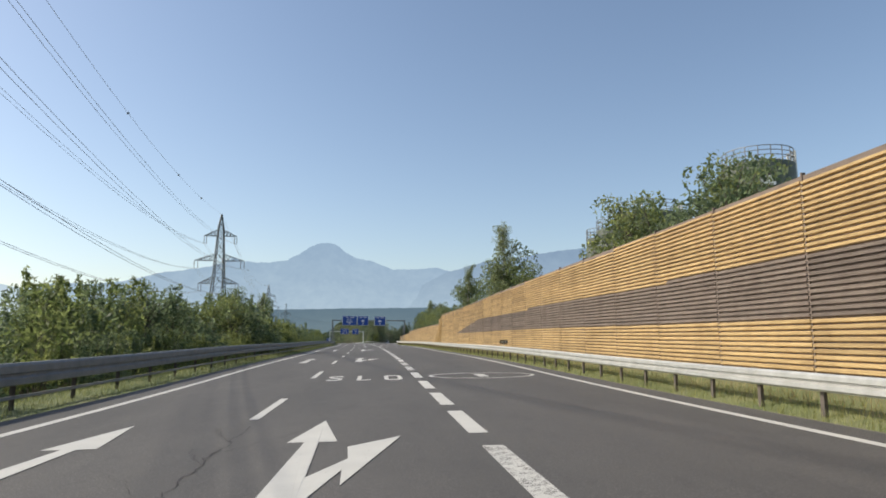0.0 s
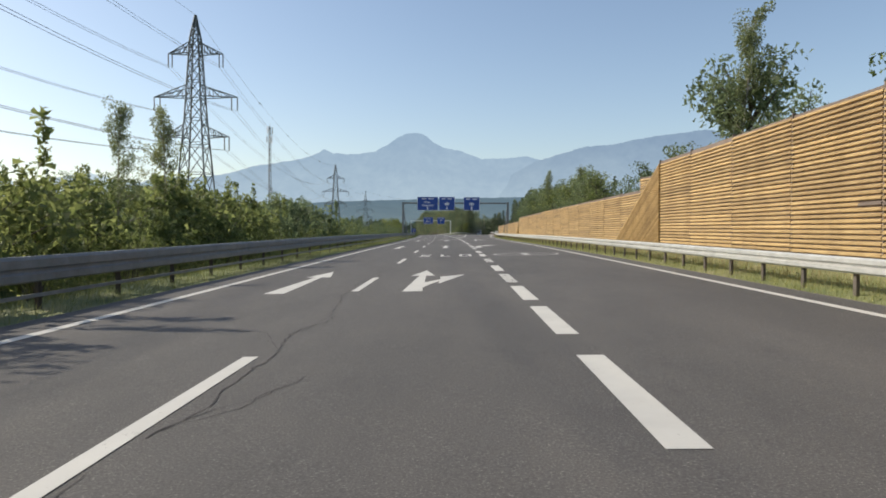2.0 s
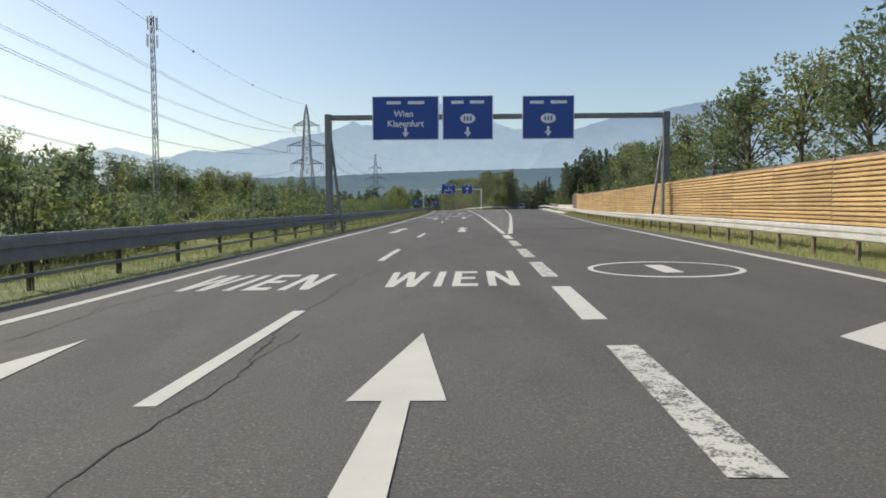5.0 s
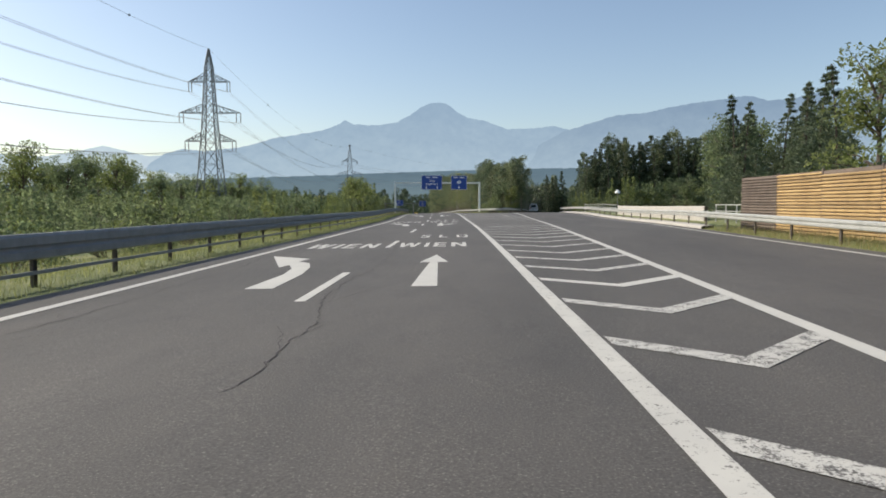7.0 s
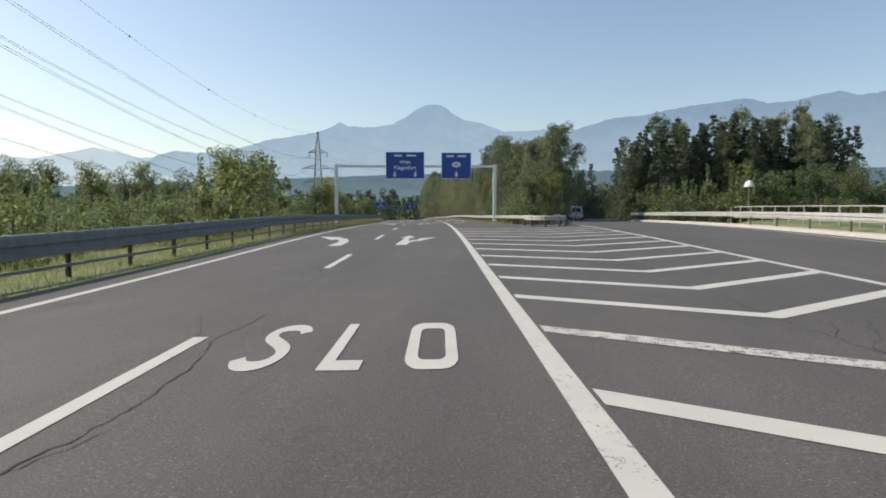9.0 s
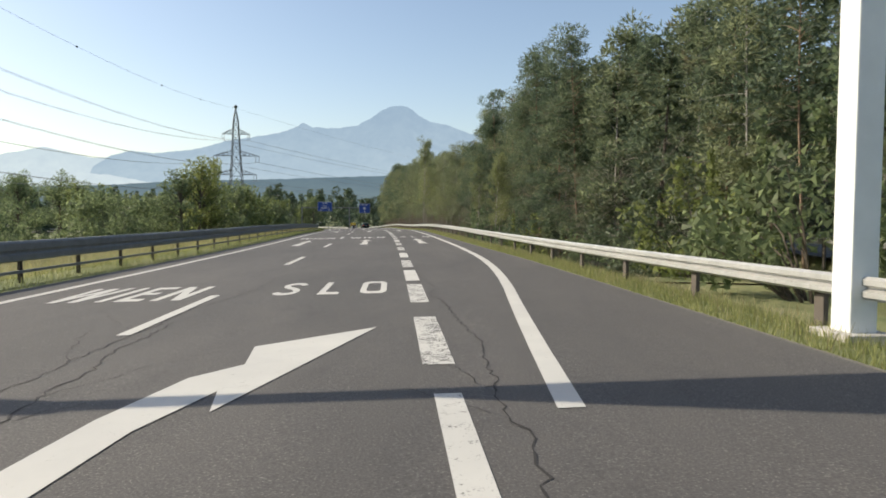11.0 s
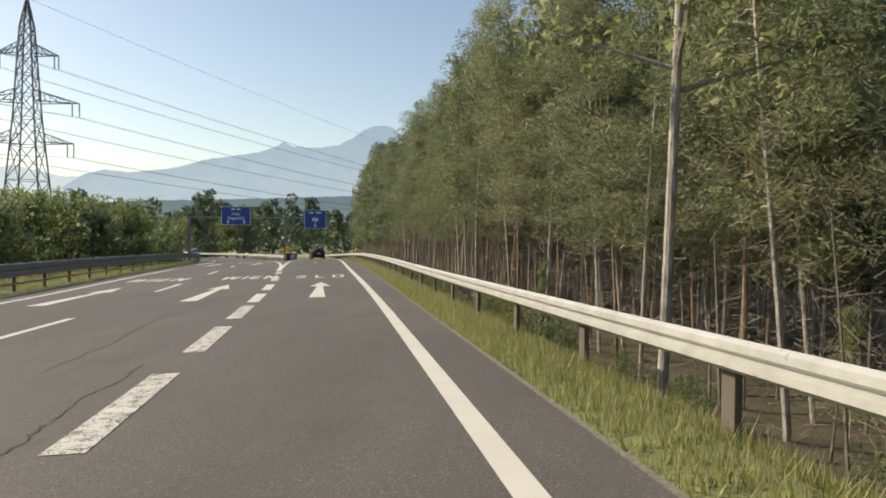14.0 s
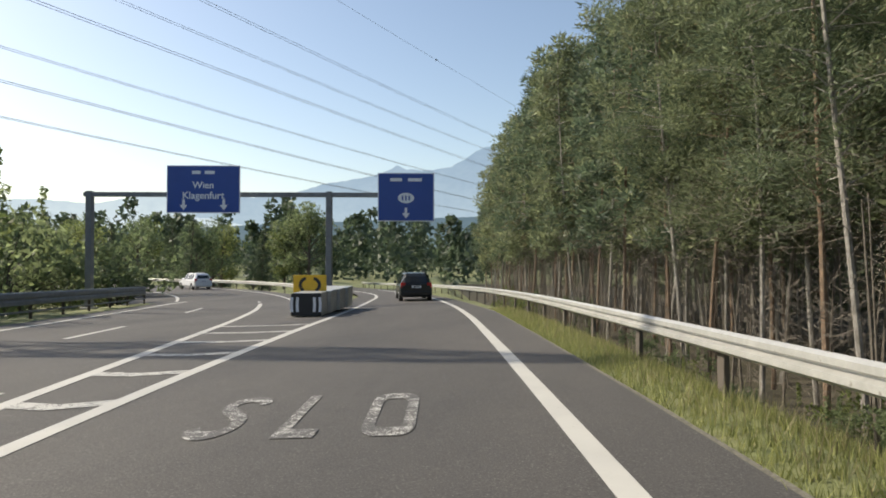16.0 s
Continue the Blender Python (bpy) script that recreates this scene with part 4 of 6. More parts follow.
def fork_sign(s, n):
    m = Matrix.Translation(at(s, n)) @ pose(0, 0, 0, 0, 0, heading(s))
    top = empty("fork_sign", m)
    tagged(top, "yellow warning board with two black arched arrows on posts", "traffic sign")
    for x in (-0.35, 0.35):
        bm = bmesh.new()
        tube(bm, m @ Vector((x, 0.05, 0)), m @ Vector((x, 0.05, 1.2)), 0.035)
        part("post", bm, STEEL, top)
    bm = bmesh.new()
    box(bm, (1.25, 0.04, 0.75), m @ Matrix.Translation((0, 0, 1.12)), 0.02)
    board = part("board", bm, YELLOW, top)
    f = m @ Matrix.Translation((0, -0.028, 1.12)) @ pose(0, 0, 0, 90)
    for k in (-1, 1):
        pts = [(0.12 + 0.30 * math.sin(a), 0.30 * math.cos(a)) for a in np.linspace(0.1, 2.7, 9)] + [(0.12 + 0.18 * math.sin(a), 0.18 * math.cos(a)) for a in np.linspace(2.7, 0.1, 9)]
        plate([(k * x, y) for x, y in (pts if k < 0 else pts[::-1])], "arched_arrow", f, BLACK, board)
    return top


fork_sign(478.6, -3.15)

# ---- pylons, mast and wires ----
def pylon(s, n, height, arms, foot, label, ball=False, turn=0.0):
    """A lattice tower; arms: (height, half width), all over its foot."""
    base = at(s, n, foot)
    m = Matrix.Translation(base) @ pose(0, 0, 0, 0, 0, heading(s) + turn)
    top = empty("power_pylon", m)
    tagged(top, label, "power pylon")
    half = lambda z: float(np.interp(z, [0, height * 0.55, height * 0.9, height], [height * 0.078, height * 0.036, height * 0.018, 0.05]))
    bm = bmesh.new()
    zs = [0.0]
    while zs[-1] < height - 0.6:
        zs.append(min(height, zs[-1] + max(0.9, 2.4 * half(zs[-1]))))
    corner = lambda z, i: Vector((half(z) * (1, -1, -1, 1)[i], half(z) * (1, 1, -1, -1)[i], z))
    for z0, z1 in zip(zs, zs[1:]):
        for i in range(4):
            j = (i + 1) % 4
            beam(bm, corner(z0, i), corner(z1, i), 0.13)
            beam(bm, corner(z0, i), corner(z1, j), 0.07)
            beam(bm, corner(z0, j), corner(z1, i), 0.07)
            beam(bm, corner(z1, i), corner(z1, j), 0.06)
    bm.transform(m)
    part("tower", bm, PYLON_STEEL, top)
    tips = []
    for z, w in arms:
        for k in (-1, 1):
            bm = bmesh.new()
            tip = Vector((k * w, 0, z))
            for y in (-1, 1):
                h = half(z)
                root, up = Vector((k * h, y * h, z)), Vector((k * half(z + 1.2), y * half(z + 1.2), z + 1.25))
                beam(bm, root, tip, 0.09)
                beam(bm, up, tip, 0.08)
                for t in (0.25, 0.5, 0.75):
                    beam(bm, root.lerp(tip, t), up.lerp(tip, t), 0.05)
                    beam(bm, root.lerp(tip, t), up.lerp(tip, max(0, t - 0.25)), 0.05)
            bm.transform(m)
            arm = part("cross_arm", bm, PYLON_STEEL, top)
            for x in (w, w * 0.86):
                bm = bmesh.new()
                tube(bm, m @ Vector((k * x, 0, z)), m @ Vector((k * x, 0, z - 1.5)), 0.06, seg=6)
                part("insulator", bm, INSULATOR, arm)
            tips.append(m @ Vector((k * w * 0.93, 0, z - 1.5)))
    if ball:
        bm = bmesh.new()
        bmesh.ops.create_uvsphere(bm, u_segments=10, v_segments=8, radius=0.45, matrix=m @ Matrix.Translation((0, 0, height + 0.3)))
        part("top_ball", bm, PYLON_STEEL, top)
    tips.append(m @ Vector((0, 0, height)))
    return tips


ARMS = ((11.8, 3.7), (16.2, 4.65), (21.0, 3.05))
rise = lambda d: tuple((z + d, w) for z, w in ARMS)
t0 = pylon(-20, -17.0, 30.1, rise(4.8), -1.2, "dark lattice steel power pylon beyond the trees", False, -25.0)
t1 = pylon(129.8, -30.0, 26.6, rise(1.3), -1.3, "dark lattice steel power pylon with three cross arms")
t2 = pylon(297.0, -37.9, 26.6, ((12.6, 3.9), (16.9, 4.7), (21.6, 3.15)), -1.3, "dark lattice steel power pylon among low bushes")
t3 = pylon(476.0, -31.0, 30.4, ((14.5, 4.7), (19.0, 5.3), (24.2, 3.2)), -1.3, "dark lattice steel power pylon with a ball on top", True)
t4 = pylon(760.0, 130.6, 35.7, ((20.2, 4.7), (24.7, 5.3), (29.9, 3.2)), 0.0, "lattice steel power pylon hidden behind the wood", False, -49.0)
for a_row, b_row in ((t0, t1), (t1, t2), (t2, t3), (t3, t4)):
    for i, (a, b) in enumerate(zip(a_row, b_row)):
        for off in ((0.0,) if i == 6 else (-0.2, 0.2)):
            pts = []
            for k in range(25):
                u = k / 24
                p = a.lerp(b, u)
                pts.append(p + Vector((off, 0, -4 * 4.8 * u * (1 - u))))
            cu = bpy.data.curves.new("power_line", "CURVE")
            cu.dimensions, cu.bevel_depth, cu.bevel_resolution = "3D", 0.018, 0
            sp = cu.splines.new("POLY")
            sp.points.add(len(pts) - 1)
            for q, p in zip(sp.points, pts):
                q.co = (*p, 1)
            cu.materials.append(WIRE)
            tmp = bpy.data.objects.new("power_line", cu)
            me = bpy.data.meshes.new_from_object(tmp)
            bpy.data.objects.remove(tmp)
            wire = new("power_line", me)
            tagged(wire, "thin dark overhead power line hanging between pylons", "power line", "power lines")
            if i == 6:
                for k in (5, 9, 13, 17, 20):
                    bm = bmesh.new()
                    bmesh.ops.create_uvsphere(bm, u_segments=10, v_segments=8, radius=0.13, matrix=Matrix.Translation(pts[k]))
                    part("marker_ball", bm, PYLON_STEEL, wire)


def phone_mast(s, n, height):
    base = at(s, n, -1.3)
    top = empty("phone_mast", Matrix.Translation(base))
    tagged(top, "slim grey lattice phone mast with antennas", "phone mast")
    bm = bmesh.new()
    for i in range(3):
        a, b = 2.1 * i, 2.1 * (i + 1)
        c0, c1 = (Vector((0.5 * math.cos(x), 0.5 * math.sin(x), 0)) for x in (a, b))
        beam(bm, c0, c0 * 0.6 + Vector((0, 0, height)), 0.11)
        for k in range(22):
            z0, z1 = height * k / 22, height * (k + 1) / 22
            f0, f1 = 1 - 0.4 * k / 22, 1 - 0.4 * (k + 1) / 22
            beam(bm, c0 * f0 + Vector((0, 0, z0)), c1 * f1 + Vector((0, 0, z1)), 0.06)
    bm.transform(Matrix.Translation(base))
    part("mast", bm, STEEL_DARK, top)
    for i in range(6):
        bm = bmesh.new()
        x = i * 1.05
        box(bm, (0.28, 0.2, 1.9), Matrix.Translation(base + Vector((0.75 * math.cos(x), 0.75 * math.sin(x), height - 1.2 - 2.4 * (i % 2)))) @ pose(0, 0, 0, 0, 0, math.degrees(x)), 0.03)
        part("antenna", bm, SIGN_WHITE, top)
    bm = bmesh.new()
    tube(bm, base + Vector((0.4, -0.4, 14)), base + Vector((0.4, -0.8, 14)), 0.45, 0.45, 14)
    part("dish", bm, SIGN_WHITE, top)
    bm = bmesh.new()
    tube(bm, base + Vector((0, 0, height)), base + Vector((0, 0, height + 0.8)), 0.03, 0.02)
    part("lightning_rod", bm, STEEL_DARK, top)


phone_mast(238.0, -48.5, 31.2)

# ---- storage tanks behind the wall ----
def tank(s, n, radius, height):
    base = land(s, n)
    top = empty("storage_tank", Matrix.Translation(base))
    tagged(top, "grey-green cylindrical steel storage tank with a railed roof", "storage tank")
    bm = bmesh.new()
    tube(bm, base, base + Vector((0, 0, height)), radius, radius, 40)
    tube(bm, base + Vector((0, 0, height)), base + Vector((0, 0, height + 0.45)), radius, radius * 0.15, 40)
    part("shell", bm, TANK, top)
    for i in range(18):
        a = i * math.tau / 18
        p = base + Vector((math.cos(a) * radius * 0.97, math.sin(a) * radius * 0.97, height))
        bm = bmesh.new()
        tube(bm, p, p + Vector((0, 0, 1.1)), 0.035, seg=6)
        part("rail_post", bm, STEEL_DARK, top)
    for z in (0.4, 0.75, 1.1):
        bm = bmesh.new()
        for i in range(36):
            a, b = i * math.tau / 36, (i + 1) * math.tau / 36
            beam(bm, base + Vector((math.cos(a) * radius * 0.97, math.sin(a) * radius * 0.97, height + z)), base + Vector((math.cos(b) * radius * 0.97, math.sin(b) * radius * 0.97, height + z)), 0.05)
        part("handrail", bm, STEEL_DARK, top)
    bm = bmesh.new()
    for i in range(10 if radius > 2.9 else 0):
        a, b = math.pi * i / 10, math.pi * (i + 1) / 10
        p = lambda x: base + Vector((-radius * 0.2 + 0.6 * math.cos(x), -radius * 0.4, height + 0.7 + 0.95 * math.sin(x)))
        tube(bm, p(a), p(b), 0.06, seg=6)
    if radius > 2.9:
        part("vent_pipe", bm, STEEL, top)
    for x in (0, 0.5, 0.9):
        bm = bmesh.new()
        tube(bm, base + Vector((radius + 0.25, -0.4 + x, 0)), base + Vector((radius + 0.25, -0.4 + x, height + 1.4)), 0.09, seg=8)
        part("pipe", bm, STEEL, top)
    bm = bmesh.new()
    box(bm, (1.0, 0.03, 0.7), Matrix.Translation(base + Vector((-radius * 0.3, -radius * 0.955, height - 1.6))) @ pose(0, 0, 0, 0, 0, -17))
    part("plate", bm, SIGN_WHITE, top)


for s0, n0, r0, z0 in ((72.6, 25.2, 1.9, 12.8), (66.3, 24.9, 2.6, 12.8), (60.6, 25.6, 3.0, 13.4), (45.2, 27.6, 2.6, 14.3)):
    tank(s0, n0, r0, at(s0, n0, z0).z - land(s0, n0).z)



def marker_plate(s, n):
    """A small dark distance plate on a short post behind the barrier."""
    m = Matrix.Translation(at(s, n, 0)) @ pose(0, 0, 0, 0, 0, heading(s))
    top = empty("distance_marker", m)
    tagged(top, "small dark distance plate on a short post behind the barrier", "road sign")
    bm = bmesh.new()
    tube(bm, at(s, n, -0.3), at(s, n, 0.98), 0.025, seg=8)
    part("post", bm, STEEL, top)
    bm = bmesh.new()
    box(bm, (0.52, 0.02, 0.22), m @ Matrix.Translation((0, -0.035, 0.99)), 0.008)
    plate = part("plate", bm, BLACK, top)
    for x, w in ((-0.17, 0.05), (-0.09, 0.07), (0.0, 0.06), (0.13, 0.12)):
        bm = bmesh.new()
        box(bm, (w, 0.006, 0.10), m @ Matrix.Translation((x, -0.05, 0.99)))
        part("writing_bar", bm, STEEL, plate)


marker_plate(42.0, 6.95)

# ---- trees ----
def leaf_cloud(rng, centres, radii, per, size, thin=1.0, squash=0.75, bristle=False):
    """Small leaf faces scattered through the outer part of many clumps."""
    centres, radii = np.asarray(centres, float), np.asarray(radii, float)
    count = len(centres) * per
    d = rng.normal(size=(count, 3))
    d /= np.linalg.norm(d, axis=1)[:, None]
    r = rng.uniform(0.35, 1.0, count) ** 0.6
    p = np.repeat(centres, per, 0) + d * (r * np.repeat(radii, per))[:, None] * np.array([1, 1, squash])
    u = rng.normal(size=(count, 3)) + np.array([0, 0, 0.1])
    if bristle:                               # needles stand outwards and up
        u = d * np.array([1, 1, 0.6]) + np.array([0, 0, 0.25]) + rng.normal(size=(count, 3)) * 0.35
    u /= np.linalg.norm(u, axis=1)[:, None]
    v = np.cross(u, rng.normal(size=(count, 3)))
    v /= np.linalg.norm(v, axis=1)[:, None]
    sz = size * rng.uniform(0.6, 1.4, count)[:, None]
    a, b = u * sz, v * sz * thin
    verts = np.stack([p - a - b, p + a * 1.1, p - a + b], 1).reshape(-1, 3)
    faces = np.arange(count * 3).reshape(-1, 3)
    return verts, faces


def mesh_of(name, verts, faces, material, smooth=False):
    me = bpy.data.meshes.new(name)
    me.from_pydata(np.asarray(verts).tolist(), [], np.asarray(faces).tolist() if not isinstance(faces, list) else faces)
    me.materials.append(material)
    return me


def limb(verts, faces, pts, r0, r1, seg=6):
    """A tapering bent limb through pts, added to a mesh under way."""
    k = len(verts)
    pts = [Vector(p) for p in pts]
    way = (pts[-1] - pts[0]).normalized()
    u = way.cross(Vector((0, 1, 0) if abs(way.y) < 0.8 else (1, 0, 0))).normalized()
    w = way.cross(u)
    for i, p in enumerate(pts):
        r = r0 + (r1 - r0) * i / (len(pts) - 1)
        for j in range(seg):
            a = math.tau * j / seg
            verts.append(tuple(p + u * (r * math.cos(a)) - w * (r * math.sin(a))))
    for i in range(len(pts) - 1):
        for j in range(seg):
            q = (j + 1) % seg
            faces.append((k + i * seg + j, k + i * seg + q, k + (i + 1) * seg + q, k + (i + 1) * seg + j))


def grow(name, seed, height, kind, leaf, bark, label, category="tree"):
    """One tree or bush standing at the origin, as a thing with a trunk and a crown."""
    rng, r = np.random.default_rng(seed), random.Random(seed)
    verts, faces, centres, radii, dead_v, dead_f = [], [], [], [], [], []
    lean = Vector((r.uniform(-0.05, 0.05), r.uniform(-0.05, 0.05), 0)) * height
    stem = lambda t: Vector((lean.x * t + 0.02 * height * math.sin(3 * t + seed), lean.y * t, height * t))
    if kind == "broad":
        limb(verts, faces, [stem(t) for t in np.linspace(-0.04, 0.8, 7)], 0.022 * height, 0.006 * height, 8)
        for i in range(30):
            t = r.uniform(0.22, 0.9)
            a = r.uniform(0, math.tau)
            reach = height * 0.34 * math.sin(math.pi * min(1, (t * 0.8 + 0.17))) * r.uniform(0.45, 1.1)
            tip = stem(t) + Vector((math.cos(a) * reach, math.sin(a) * reach, height * r.uniform(0.02, 0.14)))
            limb(verts, faces, [stem(t * 0.8), stem(t * 0.8).lerp(tip, 0.5) + Vector((0, 0, 0.03 * height)), tip], 0.007 * height, 0.002 * height, 5)
            centres.append(tip)
            radii.append(height * r.uniform(0.07, 0.13))
            centres.append(stem(t * 0.8).lerp(tip, 0.6))
            radii.append(height * r.uniform(0.06, 0.11))
        cv, cf = leaf_cloud(rng, centres, radii, 62, 0.092, 0.6)
    elif kind == "bush":
        for i in range(26):
            a, d = r.uniform(0, math.tau), math.sqrt(r.random()) * height * 0.62
            z = height * r.uniform(0.12, 0.88) * (1 - 0.45 * (d / (height * 0.62)) ** 2)
            tip = Vector((math.cos(a) * d, math.sin(a) * d, z))
            limb(verts, faces, [(tip.x * 0.15, tip.y * 0.15, -0.15), (tip.x * 0.5, tip.y * 0.5, z * 0.6), tip], 0.03, 0.008, 4)
            centres.append(tip)
            radii.append(height * r.uniform(0.10, 0.2))
        cv, cf = leaf_cloud(rng, centres, radii, 66, 0.095, 0.6, 0.9)
        tall = [Vector((r.uniform(-0.5, 0.5) * height, r.uniform(-0.5, 0.5) * height, 0)) for _ in range(4)]
        ev, ef = leaf_cloud(rng, [p + Vector((0, 0, height * (0.72 + 0.05 * k))) for p in tall for k in range(6)], [height * 0.035] * 24, 14, 0.08, 0.5, 1.6)
        cf = np.concatenate([cf, ef + len(cv)])
        cv = np.concatenate([cv, ev])
    elif kind in ("pine", "back_pine", "low_pine"):
        fine = kind != "back_pine"
        low = 0.06 if kind == "low_pine" else 0.30
        limb(verts, faces, [stem(t) for t in np.linspace(-0.05, 0.97, 9)], 0.0052 * height, 0.0012 * height, 7)
        for i in range((66 if fine else 54) + (16 if low < 0.1 else 0)):
            t = low + (0.99 - low) * r.random() ** 0.9
            a = r.uniform(0, math.tau)
            reach = height * 0.115 * min(1.0, (1.16 - t) / 0.45) * r.uniform(0.3, 1.2) * (0.75 if 0.25 < t < 0.4 else 1.0)
            tip = stem(t) + Vector((math.cos(a) * reach, math.sin(a) * reach, height * r.uniform(-0.02, 0.05)))
            limb(verts, faces, [stem(t), stem(t).lerp(tip, 0.55) + Vector((0, 0, 0.1)), tip], 0.017, 0.005, 3)
            centres.append(tip)
            radii.append(height * r.uniform(0.036, 0.066))
        for i in range(30 if fine else 18):    # dead branches under and in the crown, forked
            t, a = 0.10 + 0.42 * r.random(), r.uniform(0, math.tau)
            far = r.uniform(0.5, 1.9) * (1.0 if t > 0.25 else 0.7)
            tip = stem(t) + Vector((math.cos(a) * far, math.sin(a) * far, r.uniform(-0.45, 0.35)))
            mid = stem(t).lerp(tip, 0.5) + Vector((0, 0, r.uniform(-0.1, 0.14)))
            limb(dead_v, dead_f, [stem(t), mid, tip], 0.0075, 0.002, 3)
            for q in range(3):
                p = stem(t).lerp(tip, r.uniform(0.35, 0.9))
                limb(dead_v, dead_f, [p, p + Vector((r.uniform(-0.4, 0.4), r.uniform(-0.4, 0.4), r.uniform(-0.25, 0.25))) + (tip - mid) * 0.4], 0.004, 0.0015, 3)
        cv, cf = leaf_cloud(rng, centres, radii, 290 if fine else 78, 0.066 if fine else 0.135, 0.26 if fine else 0.36, 0.72, True)
    elif kind == "spruce":
        limb(verts, faces, [stem(t) for t in np.linspace(-0.03, 0.98, 6)], 0.014 * height, 0.002 * height, 7)
        for i in range(30):
            t = 0.08 + 0.91 * i / 30
            w = (height * 0.215 * (1.02 - t) + 0.08) * r.uniform(0.9, 1.08)
            for j in range(max(3, int(9 * (1.05 - t)))):
                a = r.uniform(0, math.tau)
                for f in (0.4, 0.68, 0.95):
                    centres.append(stem(t) + Vector((math.cos(a) * w * f, math.sin(a) * w * f, -0.12 * w * f * 2)))
                    radii.append(max(0.15, 0.24 * w))
        cv, cf = leaf_cloud(rng, centres, radii, 15, 0.15, 0.30, 0.8, True)
    else:                                      # airy, light-leaved
        limb(verts, faces, [stem(t) for t in np.linspace(-0.04, 0.96, 12)], 0.0055 * height, 0.0018 * height, 9)
        for i in range(34):
            t, a = r.uniform(0.3, 0.98), r.uniform(0, math.tau)
            reach = height * r.uniform(0.06, 0.2) * (1.25 - t)
            tip = stem(t) + Vector((math.cos(a) * reach, math.sin(a) * reach, height * r.uniform(0.04, 0.11)))
            limb(verts, faces, [stem(t), stem(t).lerp(tip, 0.5), tip], 0.03, 0.008, 4)
            centres += [tip, stem(t).lerp(tip, 0.5)]
            radii += [height * r.uniform(0.025, 0.05)] * 2
        cv, cf = leaf_cloud(rng, centres, radii, 125, 0.044, 0.7, 1.1)
    top = empty(name)
    tagged(top, label, category)
    for nm, me in (("trunk", mesh_of("trunk", verts, faces, bark)), ("crown", mesh_of("crown", cv, cf, leaf))):
        ob = new(nm, me)
        ob.parent = top
    if dead_v:
        ob = new("dead_wood", mesh_of("dead_wood", dead_v, dead_f, DEAD_WOOD))
        ob["kind"] = "stuff"
        ob.parent = top
    top["tall"] = height
    return top


KIT = {
    "broad": [grow("broadleaf_tree", i, 7.0, "broad", LEAF_A if i % 2 else LEAF_B, BARK, "broadleaf tree with a dense uneven green crown") for i in (1, 2, 3)],
    "bush": [grow("bush", i, 3.5, "bush", LEAF_B if i == 12 else LEAF_A, BARK, "loose dark green roadside bush", "bush") for i in (11, 12, 13)],
    "light_bush": [grow("bush", i, 3.5, "bush", LEAF_B, BARK, "loose light green bush beside the barrier", "bush") for i in (14, 15)],
    "pine": [grow("pine_tree", i, 14.0, "pine", NEEDLE, PINE_BARK if i % 2 else PALE_BARK, "slender pine with a bare trunk and high crown") for i in (21, 22, 23, 24)],
    "low_pine": [grow("pine_tree", i, 10.0, "low_pine", NEEDLE_LOW, PINE_BARK, "bushy pine with branches almost to the ground") for i in (51, 52)],
    "back_pine": [grow("pine_tree", i, 14.0, "back_pine", NEEDLE_LOW if i % 2 else NEEDLE, PINE_BARK if i % 2 else PALE_BARK, "slender pine with a bare trunk and high crown") for i in (25, 26, 27, 28)],
    "spruce": [grow("spruce_tree", i, 11.0, "spruce", NEEDLE_DARK, BARK, "dark pointed spruce tree") for i in (31, 32)],
    "airy": [grow("birch_tree", i, 10.0, "airy", BIRCH_LEAF, PALE_BARK, "airy light-leaved tree with a pale trunk") for i in (41, 42)],
}
PLACED = {k: 0 for k in KIT}
tree_rnd = random.Random(77)


def plant(kind, s, n, tall, group="", slim=1.0):
    """Put one more of a kind at (s, n), tall metres high."""
    src = KIT[kind][PLACED[kind] % len(KIT[kind])]
    first = PLACED[kind] < len(KIT[kind])
    PLACED[kind] += 1
    k = tall / src["tall"]
    p = land(s, n) - Vector((0, 0, 0.05))
    ob = src if first else src.copy()
    m = Matrix.Translation(p) @ pose(0, 0, 0, 0, 0, tree_rnd.uniform(0, 360)) @ Matrix.Diagonal((k * slim, k * slim, k, 1))
    if not first:
        scene.collection.objects.link(ob)
        for c in src.children:
            o = c.copy()
            scene.collection.objects.link(o)
            o.parent = ob
    ob.matrix_world = m
    if group:
        ob["group"] = group
    return ob


r_ = random.Random(5)
# left of the road
THICKET_S = [-40, 24, 30, 37, 44, 48, 51, 53, 56, 60, 65, 71, 75, 82, 89, 95, 98, 105, 110, 117, 121, 124, 128, 134, 142, 150, 159, 165, 168, 177, 191, 206, 216, 230, 250, 270, 280, 300]
THICKET_Z = [3.4, 3.3, 4.2, 4.4, 4.9, 4.2, 3.1, 2.5, 4.2, 5.2, 5.8, 5.4, 3.7, 3.9, 4.2, 4.2, 3.4, 3.0, 4.2, 4.0, 4.1, 2.5, 2.8, 3.3, 2.3, 2.6, 3.4, 3.1, 2.3, 2.1, 3.2, 2.8, 1.9, 2.7, 2.75, 2.6, 2.2, 3.0]
thicket = lambda s: float(np.interp(s, THICKET_S, THICKET_Z))
